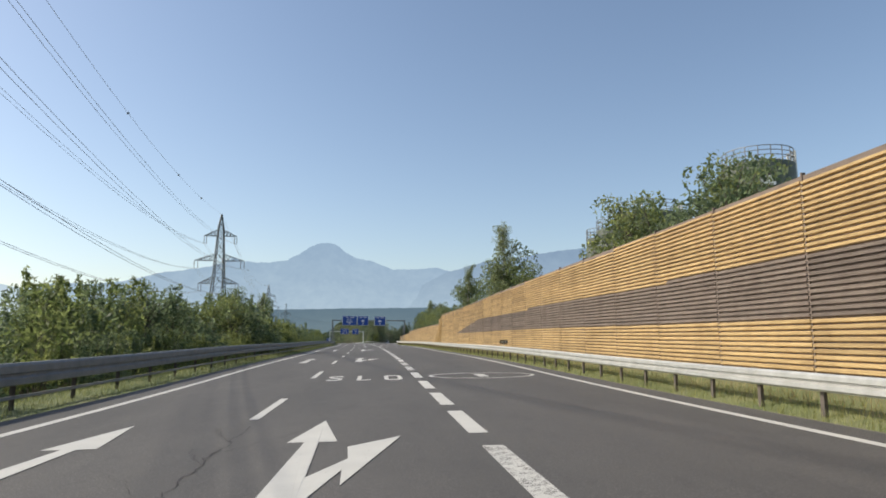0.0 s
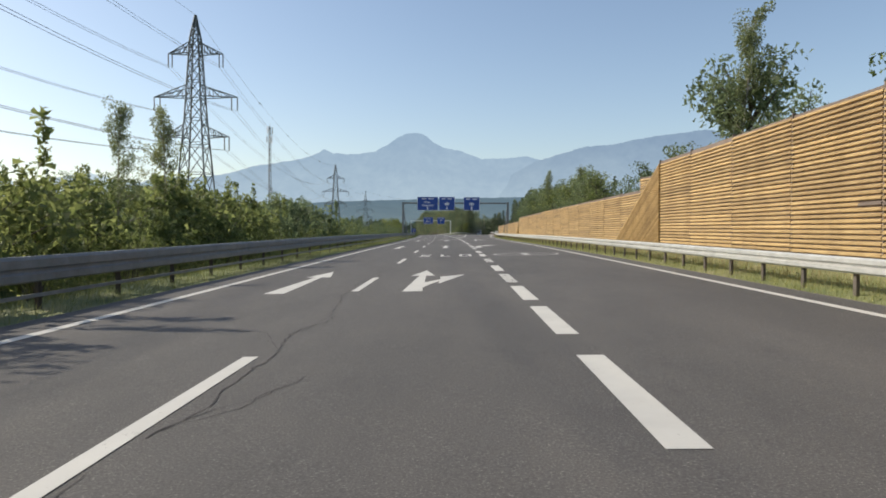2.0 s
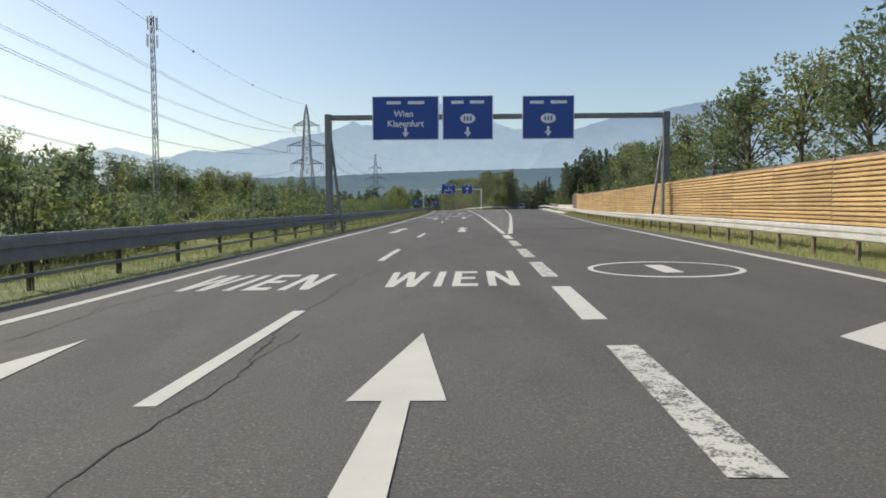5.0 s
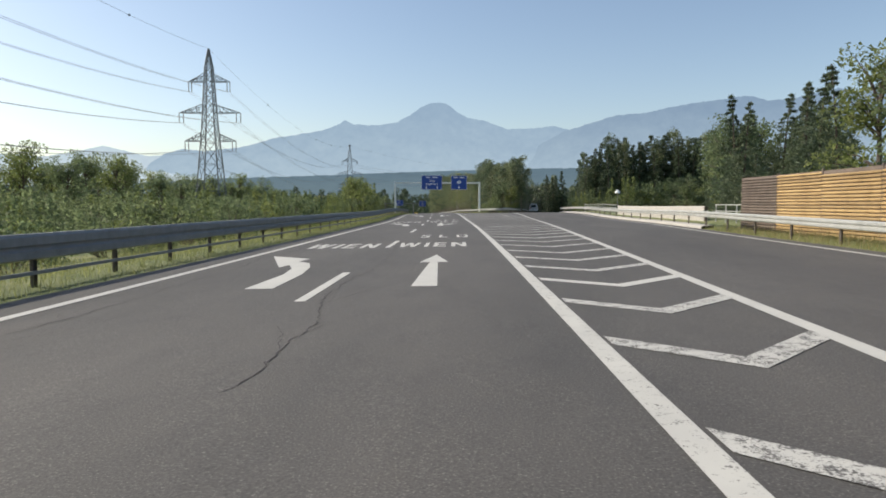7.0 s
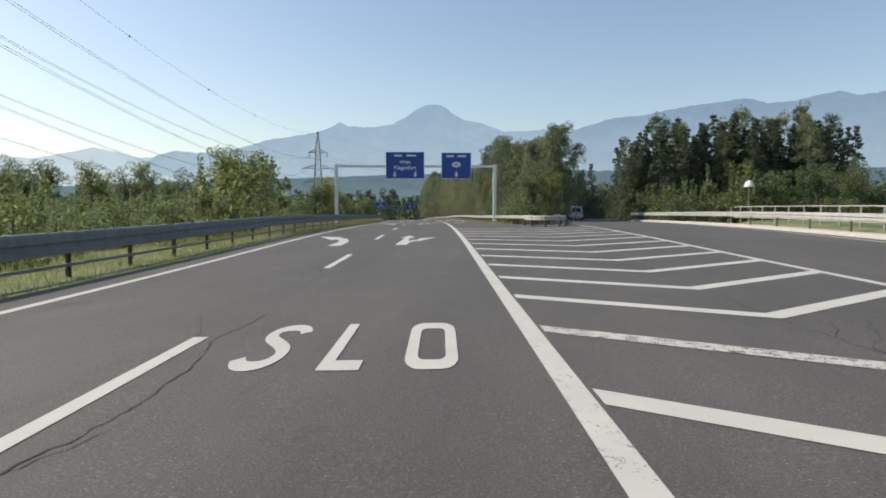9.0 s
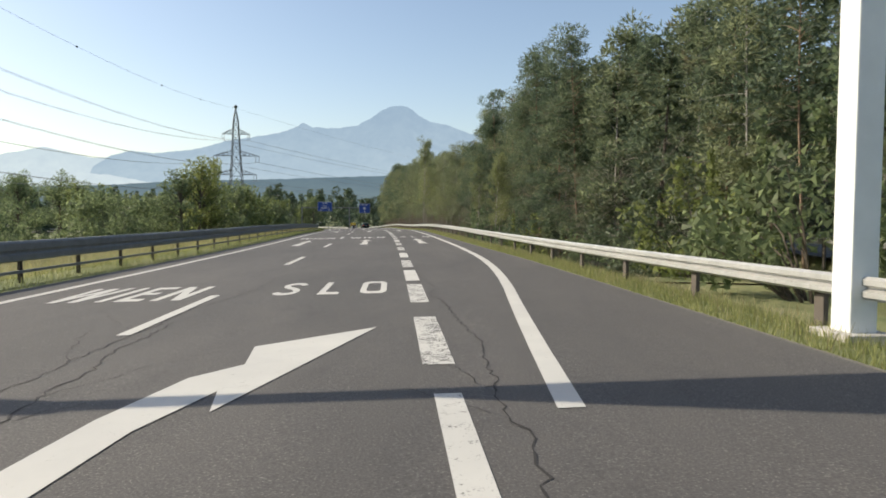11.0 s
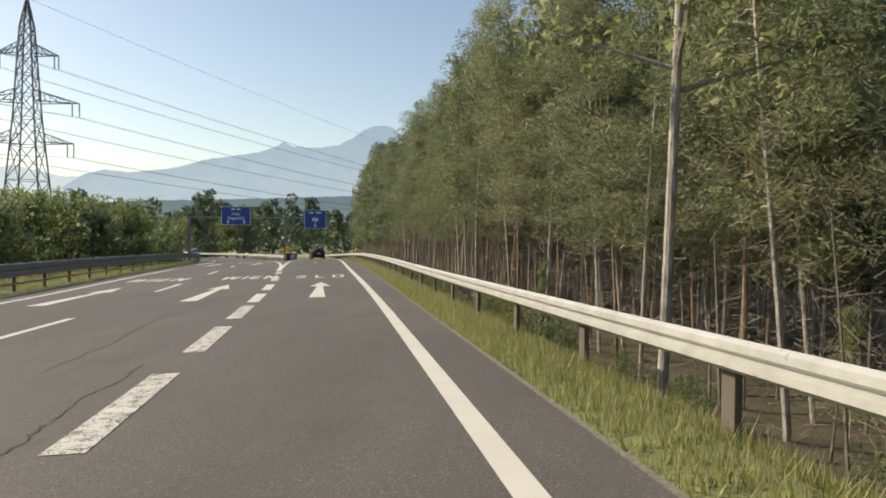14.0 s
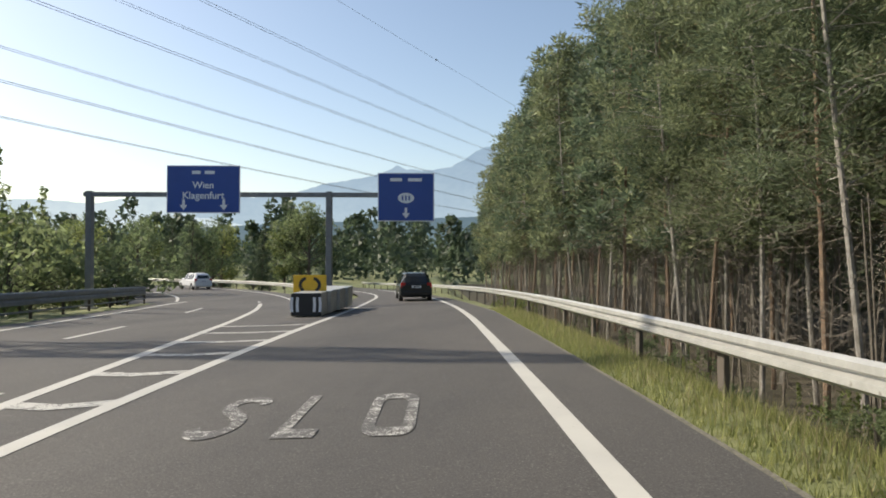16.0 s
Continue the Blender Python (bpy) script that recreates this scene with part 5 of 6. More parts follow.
for i in range(72):
    s = -30 + i * 2.5 + r_.uniform(-0.7, 0.7)
    if s < 148:
        plant("light_bush" if 74 < s < 101 else "broad" if r_.random() < (0.4 if s < 72 else 0.15) and s < 122 else "bush", s, -14.2 - r_.uniform(0, 1.8), (thicket(s) + 0.9) * r_.uniform(0.85, 1.0), "roadside thicket")
        plant("broad" if s < 122 and r_.random() < (0.5 if s < 72 else 0.3) else "bush", s + 1.2, -18 - r_.uniform(0, 4.5), (thicket(s + 1.2) + 0.6) * r_.uniform(0.85, 1.02), "roadside thicket")
for i in range(60):
    s = 6 + i * 2.3 + r_.uniform(-0.8, 0.8)
    plant("light_bush" if 54 < s < 100 or r_.random() < 0.3 else "bush", s, -11.9 - r_.uniform(0, 1.6), min(thicket(s) * 0.75, r_.uniform(1.5, 2.7)), "light bushes by the barrier")
for s, n, h, kind in ((61, -14.8, 5.8, "broad"), (65, -15.2, 7.0, "broad"), (70, -15.5, 6.7, "broad"), (82.3, -15, 7.0, "airy"), (86.3, -15, 7.8, "airy"), (90, -16, 5.0, "broad"), (110, -16, 5.2, "broad"), (119, -16, 5.0, "broad"),
                      (160, -17, 4.4, "bush"), (164, -18, 4.0, "bush"), (191, -17, 4.6, "bush"), (295, -15.5, 5.6, "light_bush"), (300, -16, 6.4, "broad"), (307, -17, 7.2, "broad"), (313, -18, 7.0, "light_bush"), (320, -19, 7.4, "broad"), (392, -22, 9.6, "broad"), (388, -23, 8.0, "broad"), (403, -22.5, 10.6, "airy"),
                      (396, -25, 8.0, "airy"), (416, -22, 8.6, "broad"), (420, -21, 8.0, "broad"), (424, -23, 7.0, "bush"), (431, -22, 6.2, "bush"), (336, -20, 3.8, "bush"), (350, -26, 6.0, "broad"), (354, -27, 6.2, "broad")):
    plant(kind, s, n, h)
far_shrubs = []
for i in range(120):
    s = 140 + i * 2.9 + r_.uniform(-1, 1)
    if 300 < s < 380:
        far_shrubs.append((s, -30 - r_.uniform(0, 14), r_.uniform(3.2, 5.0)))
    elif s < 300:
        plant("bush", s, -15.5 - r_.uniform(0, 5), (thicket(s) + 0.9) * r_.uniform(0.8, 1.0), "shrubs beyond the verge")
        far_shrubs.append((s, -26 - r_.uniform(0, 12), r_.uniform(3.0, 4.2)))
    else:
        far_shrubs.append((s, -26 - r_.uniform(0, 8), r_.uniform(4.0, 6.2)))


def shrub_belt(places):
    """The shrubs far from the road, one mass."""
    verts, faces, k = [], [], 0
    r = random.Random(61)
    for s, n, tall in places:
        src = KIT["bush"][r.randrange(2)]
        me = next(c.data for c in src.children if c.name.split(".")[0] == "crown")
        v = np.empty(len(me.vertices) * 3)
        me.vertices.foreach_get("co", v)
        v = v.reshape(-1, 3)
        a = r.uniform(0, math.tau)
        turn = np.array([[math.cos(a), -math.sin(a), 0], [math.sin(a), math.cos(a), 0], [0, 0, 1]])
        verts.append(v * (tall / 3.5) @ turn.T + np.array(land(s, n)))
        faces.append(np.arange(len(v)).reshape(-1, 3) + k)
        k += len(v)
    ob = new("shrub_belt", mesh_of("shrub_belt", np.concatenate(verts), np.concatenate(faces), LEAF_A))
    tagged(ob, "dense belt of grey-green shrubs beyond the meadow", "bushes", kind="stuff")


shrub_belt(far_shrubs)
for i in range(36):
    s = 396 + i * 2.5 + r_.uniform(-0.8, 0.8)
    tall = float(np.interp(s, [396, 400, 407, 420, 430, 436, 446, 458, 466, 476, 486], [8.6, 6.4, 7.8, 7.3, 8.0, 6.2, 6.7, 7.7, 7.2, 8.2, 8.4]))
    plant("broad" if r_.random() < 0.6 else "bush", s, -21 - r_.uniform(0, 3.5), tall * r_.uniform(0.86, 1.03), "trees along the left of the bend")
for i in range(90):
    s = 150 + i * 4.6
    plant("broad" if r_.random() < 0.75 else "spruce", s, -52 - r_.uniform(0, 22), r_.uniform(9.0, 12.5), "distant tree belt")
for i in range(66):                            # round the outside of the bend and behind the fork
    d = -10 + i * 2.1
    p = bend(d, 11 + r_.uniform(0, 18))
    s = float(p.y) + 6
    for _ in range(6):
        th = np.interp(s, SS, TH)
        s += -(p.x - np.interp(s, SS, RX)) * math.sin(th) + (p.y - np.interp(s, SS, RY)) * math.cos(th)
    n = (p.x - np.interp(s, SS, RX)) * math.cos(th) + (p.y - np.interp(s, SS, RY)) * math.sin(th)
    if n < -14:
        plant("broad" if i % 5 > 1 else "spruce", s, n, r_.uniform(8.5, 12.0), "trees round the bend")
for i in range(26):
    plant("broad" if i % 2 else "bush", 462 + i * 1.9, -24 - r_.uniform(0, 10), r_.uniform(5.0, 8.5), "trees inside the bend")
# behind the wall
for s, n, h, kind in ((20, 11.0, 7.0, "broad"), (22, 12.4, 7.6, "broad"), (25, 13.5, 8.0, "broad"), (29, 11.6, 7.2, "broad"), (31.6, 11.3, 8.2, "broad"), (33.5, 13, 8.4, "broad"), (61, 11.2, 11.6, "airy"), (62.2, 11.8, 10.0, "broad"), (58.4, 12, 7.4, "broad"), (66, 12.4, 8.2, "broad"), (70.5, 11.8, 6.8, "broad"), (74, 11.8, 6.0, "broad"),
                      (84.8, 11.0, 10.4, "airy"), (86, 11.6, 8.8, "broad"), (80, 11.4, 5.8, "broad"), (92, 11.4, 5.4, "broad"), (99, 11.6, 5.2, "broad"), (105, 11.6, 4.6, "broad"), (116, 13, 5.8, "spruce"), (122, 13, 6.6, "broad"), (126, 13.5, 7.0, "broad"),
                      (129, 13, 7.6, "airy"), (131, 14, 7.6, "broad"), (134, 13.5, 6.8, "broad"), (140, 13.5, 7.2, "broad"), (146, 15, 6.4, "spruce"), (148, 19, 7.0, "spruce"), (153, 14, 5.4, "broad"), (156, 20.0, 7.4, "spruce"), (159, 14.5, 7.2, "broad"), (162.5, 14.6, 10.2, "airy"), (163.5, 15.2, 8.4, "broad"), (166, 15, 7.8, "broad"),
                      (171, 14.5, 8.0, "broad"), (176, 14.2, 8.0, "broad"), (184, 17, 8.6, "spruce"), (189, 17, 8.2, "broad"), (197, 18, 8.4, "broad"), (205, 18, 7.6, "broad"), (213, 17.5, 7.6, "pine"), (216, 19, 7.6, "pine"), (222, 19, 8.2, "broad"), (228, 20, 8.8, "broad"),
                      (235, 22, 9.6, "spruce"), (238, 22.5, 9.8, "spruce"), (242, 24, 10.0, "spruce"), (248, 22, 9.4, "spruce"), (252, 23, 10.6, "spruce"), (260, 27, 9.6, "broad"), (266, 28, 9.0, "broad")):
    plant(kind, s, n, h)
for i in range(26):
    s = 262 + i * 2.6
    plant("spruce" if r_.random() < 0.5 else "broad", s + r_.uniform(-1, 1), 32 + (s - 262) * 0.24 + r_.uniform(0, 10), r_.uniform(10.0, 13.0), "wood beyond the exit road")
for i in range(84):                            # the dark wall of tall spruces behind
    n = 41 + (i // 2) * 1.5 + r_.uniform(-0.7, 0.7)
    s = (404 if n > 47 else 428) + (i % 2) * 10 + r_.uniform(-4, 4)
    h = float(np.interp(n - (s - 400) * 0.25, [34, 45, 56, 66, 74, 99], [13.4, 19.0, 24.0, 24.0, 25.5, 26.5])) * (1 + 0.06 * (i % 2)) * r_.uniform(0.82, 1.04) + at(s, n, 0).z - land(s, n).z
    plant("spruce" if r_.random() < 0.85 else "back_pine", s, n, h, "tall wood beyond the exit road", 0.95)
for i in range(32):                            # lighter growth before it
    n = 27 + i * 1.5 + r_.uniform(-1, 1)
    plant("broad" if i > 8 and r_.random() < 0.55 else "bush", 332 + r_.uniform(-5, 5), n, r_.uniform(4.0, 5.5) if n < 36 else r_.uniform(5.0, 8.5), "broadleaf growth beyond the exit road")
# the pine wood: the first rows tree by tree, the depth of the wood as one mass
def wood_height(s):
    return float(np.interp(s, [322, 345, 372, 392, 410, 427, 445, 466, 490, 515, 540, 560], [10.4, 13.8, 14.6, 13.0, 13.6, 15.0, 16.8, 17.4, 18.6, 22.0, 21.0, 18.0]))


for row in range(3):
    s = 324 + row * 1.1
    while s < 566:
        near = row == 0 and 340 < s < 478
        plant(("low_pine" if s < 392 and r_.random() < 0.7 else "pine") if near else "back_pine", s + r_.uniform(-0.8, 0.8), 10.5 + row * 2.0 + r_.uniform(-0.9, 0.9), wood_height(s) * r_.uniform(0.8, 1.03), "roadside pine wood", 1.05)
        s += 2.5 if s < 480 else 3.2


def pine_mass():
    data = []
    for src in KIT["back_pine"]:
        for kind in ("trunk", "crown"):
            me = next(c.data for c in src.children if c.name.split(".")[0] == kind)
            v = np.empty(len(me.vertices) * 3)
            me.vertices.foreach_get("co", v)
            sides = me.polygons[0].loop_total
            f = np.empty(len(me.polygons) * sides, int)
            me.polygons.foreach_get("vertices", f)
            f = f.reshape(-1, sides)
            data.append((v.reshape(-1, 3), f[:84] if sides == 4 else f))
    parts = [[[], [], 0], [[], [], 0]]
    r = random.Random(31)
    for row in range(7):
        s = 330 + row * 2.2
        while s < 540:
            n = 16.6 + row * 3.0 + r.uniform(-1.3, 1.3)
            if s < 430 and n > float(np.interp(s, [330, 340, 420], [12.0, 14.0, 30.5])):
                s += 4.2
                continue
            p = land(s + r.uniform(-1.3, 1.3), n)
            k, which, a = wood_height(s) * r.uniform(0.8, 1.06) / 14.0, r.randrange(4), r.uniform(0, math.tau)
            rot = np.array([[math.cos(a), -math.sin(a), 0], [math.sin(a), math.cos(a), 0], [0, 0, 1]])
            for j in (0, 1):
                v, f = data[which * 2 + j]
                f = f[::2] if j else f
                parts[j][0].append(v * k @ rot.T + np.array(p))
                parts[j][1].append(f + parts[j][2])
                parts[j][2] += len(v)
            s += 3.2 if row < 4 else 5.0
    top = empty("pine_mass", Matrix.Translation(land(330, 16)))
    tagged(top, "dim depth of the pine wood with countless thin trunks", "woods", kind="stuff")
    for j, name, mat in ((0, "trunks", PALE_BARK), (1, "crowns", NEEDLE)):
        ob = new(name, mesh_of(name, np.concatenate(parts[j][0]), np.concatenate(parts[j][1]), mat))
        ob["kind"] = "stuff"
        ob.parent = top
        ob.matrix_parent_inverse = top.matrix_world.inverted()


pine_mass()


def wood_depth():
    """The dim back of the wood, where no single tree shows."""
    rng, r = np.random.default_rng(29), random.Random(29)
    centres, radii = [], []
    for i in range(420):
        s, n = r.uniform(432, 575), r.uniform(40, 78)
        p, h = land(s, n), r.uniform(9, 15)
        for k in range(6):
            centres.append((p.x + r.uniform(-1, 1), p.y + r.uniform(-1, 1), p.z + h * (0.05 + 0.17 * k)))
            radii.append(h * r.uniform(0.12, 0.2))
    v, f = leaf_cloud(rng, centres, radii, 30, 0.5, 0.6, 0.9)
    # dimness partly in the colour: darker needles than the pines in front
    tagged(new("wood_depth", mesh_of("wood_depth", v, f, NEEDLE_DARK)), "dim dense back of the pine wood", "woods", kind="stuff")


wood_depth()
for i in range(70):                            # low growth on the slope under the first trees
    s = 350 + i * 1.9 + r_.uniform(-0.8, 0.8)
    plant("bush", s, 7.6 + r_.uniform(0, 1.6), r_.uniform(0.7, 1.5), "undergrowth at the wood's edge")
for i in range(60):
    s = 322 + i * 3.6 + r_.uniform(-1.4, 1.4)
    if r_.random() < (0.62 if s < 412 else 0.3):
        plant("bush" if r_.random() < 0.75 else "airy", s, 8.2 + r_.uniform(0, 2.4), r_.uniform(2.0, 4.2) * (1.15 if s < 370 else 0.75), "undergrowth at the wood's edge")
for s, n, h, kind in ((362, 8.6, 8.0, "airy"), (436, 10.2, 15.0, "airy"), (333, 9.2, 9.5, "spruce"), (340, 10.5, 10.5, "spruce"), (372, 8.2, 9.0, "airy"), (360, 8.0, 8.0, "airy"), (321, 9.5, 6.5, "broad"), (322.5, 8.4, 4.0, "bush"), (321, 11, 5.5, "broad")):
    plant(kind, s, n, h)


def dead_brush():
    """Fine dead twigs between the trunks, too many to count."""
    rng = np.random.default_rng(53)
    count = 120000
    gs, gn = np.arange(330, 546, 4.0), np.arange(8.6, 21.0, 2.0)
    table = np.array([[land(s, n) for n in gn] for s in gs])
    u, v = rng.uniform(0, len(gs) - 1.01, count), rng.uniform(0, 1, count) ** 1.2 * (len(gn) - 1.01)
    i, j = u.astype(int), v.astype(int)
    fu, fv = (u - i)[:, None], (v - j)[:, None]
    p = (table[i, j] * (1 - fu) + table[i + 1, j] * fu) * (1 - fv) + (table[i, j + 1] * (1 - fu) + table[i + 1, j + 1] * fu) * fv
    p[:, 2] += rng.uniform(0.1, 6.0, count)
    a = rng.uniform(0, math.tau, count)
    way = np.stack([np.cos(a), np.sin(a), rng.normal(size=count) * 0.9], 1) * rng.uniform(0.12, 0.5, count)[:, None]
    wide = np.array([0, 0, 1.0]) * rng.uniform(0.003, 0.008, count)[:, None]
    verts = np.stack([p - way - wide, p - way + wide, p + way], 1).reshape(-1, 3)
    tagged(new("dead_brush", mesh_of("dead_brush", verts, np.arange(count * 3).reshape(-1, 3), TWIG)), "tangle of fine dead twigs between the pine trunks", "woods", kind="stuff")


dead_brush()


def bare_stems():
    """Thin bare stems along the wood's edge, without crowns."""
    r = random.Random(71)
    verts, faces = [], []
    for i in range(170):
        s, n = r.uniform(384, 545), 8.4 + 5.0 * r.random() ** 1.2
        q, h = land(s, n), r.uniform(1.8, 5.0)
        lean = Vector((r.uniform(-0.1, 0.1), r.uniform(-0.1, 0.1), 0)) * h
        limb(verts, faces, [q + Vector((0, 0, -0.1)), q + lean * 0.4 + Vector((0, 0, h * 0.5)), q + lean + Vector((0, 0, h))], r.uniform(0.025, 0.05), 0.012, 5)
    tagged(new("bare_stems", mesh_of("bare_stems", verts, faces, DEAD_WOOD)), "many thin bare grey stems at the wood's edge", "woods", kind="stuff")


bare_stems()
plant("airy", 403.8, 6.1, 13.4, "", 1.05)      # the aspen that leans over the barrier


def far_wood():
    """Dense woods in the distance, too far to count."""
    rng, r = np.random.default_rng(9), random.Random(9)
    centres, radii = [], []
    for i in range(950):
        ahead = i % 3
        if ahead:
            s, n = r.uniform(575, 900), r.uniform(-330, 260)
        else:
            s, n = r.uniform(120, 620), -r.uniform(85, 330)
        p = at(s, n, 0)
        p.z = -1.5
        h = r.uniform(9, 15) * (1.3 if s > 600 else 0.95)
        for k in range(7):
            t = k / 6
            centres.append((p.x + r.uniform(-1, 1), p.y + r.uniform(-1, 1), p.z + h * (0.12 + 0.85 * t)))
            radii.append(h * (0.27 - 0.17 * t))
    v, f = leaf_cloud(rng, centres, radii, 34, 0.75, 0.6, 0.9)
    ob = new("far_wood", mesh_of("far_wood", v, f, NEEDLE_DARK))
    tagged(ob, "dark mixed woods filling the valley in the distance", "woods", kind="stuff")


far_wood()


def valley_wood():
    """Woods that cover the valley floor towards the hills."""
    rng, r = np.random.default_rng(19), random.Random(19)
    centres, radii = [], []
    for i in range(1500):
        s, n = r.uniform(900, 2300), r.uniform(-1300, 900)
        p = at(900, n, 0)
        h = r.uniform(12, 19)
        for k in range(3):
            centres.append((p.x + r.uniform(-4, 4), p.y + s - 900, -3 + h * (0.25 + 0.33 * k)))
            radii.append(h * (0.5 - 0.1 * k))
    v, f = leaf_cloud(rng, centres, radii, 26, 2.4, 0.7, 0.8)
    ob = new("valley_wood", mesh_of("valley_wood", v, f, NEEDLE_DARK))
    tagged(ob, "dark woods on the valley floor below the hills", "woods", kind="stuff")


valley_wood()

def tufts(name, s0, s1, n_of, width, count, tall, material, seed, label):
    """Grass blades on a verge, in loose clumps."""
    rng = np.random.default_rng(seed)
    gs, ks = np.arange(s0, s1 + 2.0, 2.0), np.linspace(-0.5, 0.5, 6)
    table = np.array([[land(s, n_of(s) + width * k) for k in ks] for s in gs])
    u, v = rng.uniform(0, len(gs) - 1.001, count), np.clip(rng.uniform(0, 5, count) + rng.normal(size=count) * 0.1, 0, 4.999)
    clump = np.round(u * 5) / 5
    u = np.clip(np.where(rng.random(count) < 0.6, clump + rng.normal(size=count) * 0.03, u), 0, len(gs) - 1.001)
    i, j = u.astype(int), v.astype(int)
    fu, fv = (u - i)[:, None], (v - j)[:, None]
    p = (table[i, j] * (1 - fu) + table[i + 1, j] * fu) * (1 - fv) + (table[i, j + 1] * (1 - fu) + table[i + 1, j + 1] * fu) * fv
    a = rng.uniform(0, math.tau, count)
    w, h = rng.uniform(0.003, 0.009, count), tall * rng.uniform(0.3, 1.4, count)
    side = np.stack([np.cos(a) * w, np.sin(a) * w, 0 * a], 1)
    tip = np.stack([rng.normal(size=count) * h * 0.35, rng.normal(size=count) * h * 0.35, h], 1)
    low = np.array([0, 0, -0.03])
    verts = np.stack([p - side + low, p + side + low, p + tip], 1).reshape(-1, 3)
    ob = new(name, mesh_of(name, verts, np.arange(count * 3).reshape(-1, 3), material))
    tagged(ob, label, "grass", kind="stuff")


tufts("verge_grass", 306, 480, lambda s: verge_right(s) + 1.1, 2.2, 190000, 0.13, BLADE, 1, "green and straw-coloured grass on the verge")
tufts("dry_verge_grass", 306, 480, lambda s: verge_right(s) + 1.6, 2.6, 34000, 0.22, BLADE_DRY, 2, "dry straw stalks standing in the verge")
tufts("slope_weeds", 340, 480, lambda s: verge_right(s) + 3.2, 2.4, 30000, 0.42, BLADE, 8, "tall green weeds on the slope below the barrier")
tufts("verge_grass", -10, 229, lambda s: right_edge(s) + 1.5, 1.4, 70000, 0.17, BLADE, 3, "low green grass below the crash barrier")
tufts("dry_wall_grass", 0, 226, lambda s: wall_n(s) - 0.7, 1.2, 16000, 0.42, BLADE_DRY, 4, "dry straw grass along the timber wall's foot")
tufts("verge_grass", -10, 470, lambda s: left_edge(s) - 2.2, 2.2, 90000, 0.20, BLADE, 5, "green grass along the left verge")
tufts("tall_meadow_grass", 60, 470, lambda s: left_edge(s) - 5.5, 5.0, 40000, 0.5, BLADE, 6, "tall green weeds beyond the barrier")
tufts("dry_meadow_grass", 290, 440, lambda s: left_edge(s) - 11.0, 16.0, 40000, 0.7, BLADE_DRY, 7, "yellowish meadow of dry weeds")

# ---- cars ----
GLASS = Nodes("car_glass").done((0.02, 0.025, 0.03), 0.08)
TYRE = plain("tyre_rubber", (0.025, 0.025, 0.026), 0.85)
RIM = plain("wheel_alloy", (0.4, 0.41, 0.42), 0.35, 0.8)
CAR_DARK, CAR_WHITE, CAR_SILVER = plain("dark_green_car_paint", (0.022, 0.026, 0.027), 0.25, 0.2, 0.1), plain("white_car_paint", (0.75, 0.76, 0.77), 0.3), plain("pale_car_paint", (0.5, 0.52, 0.53), 0.3, 0.2)


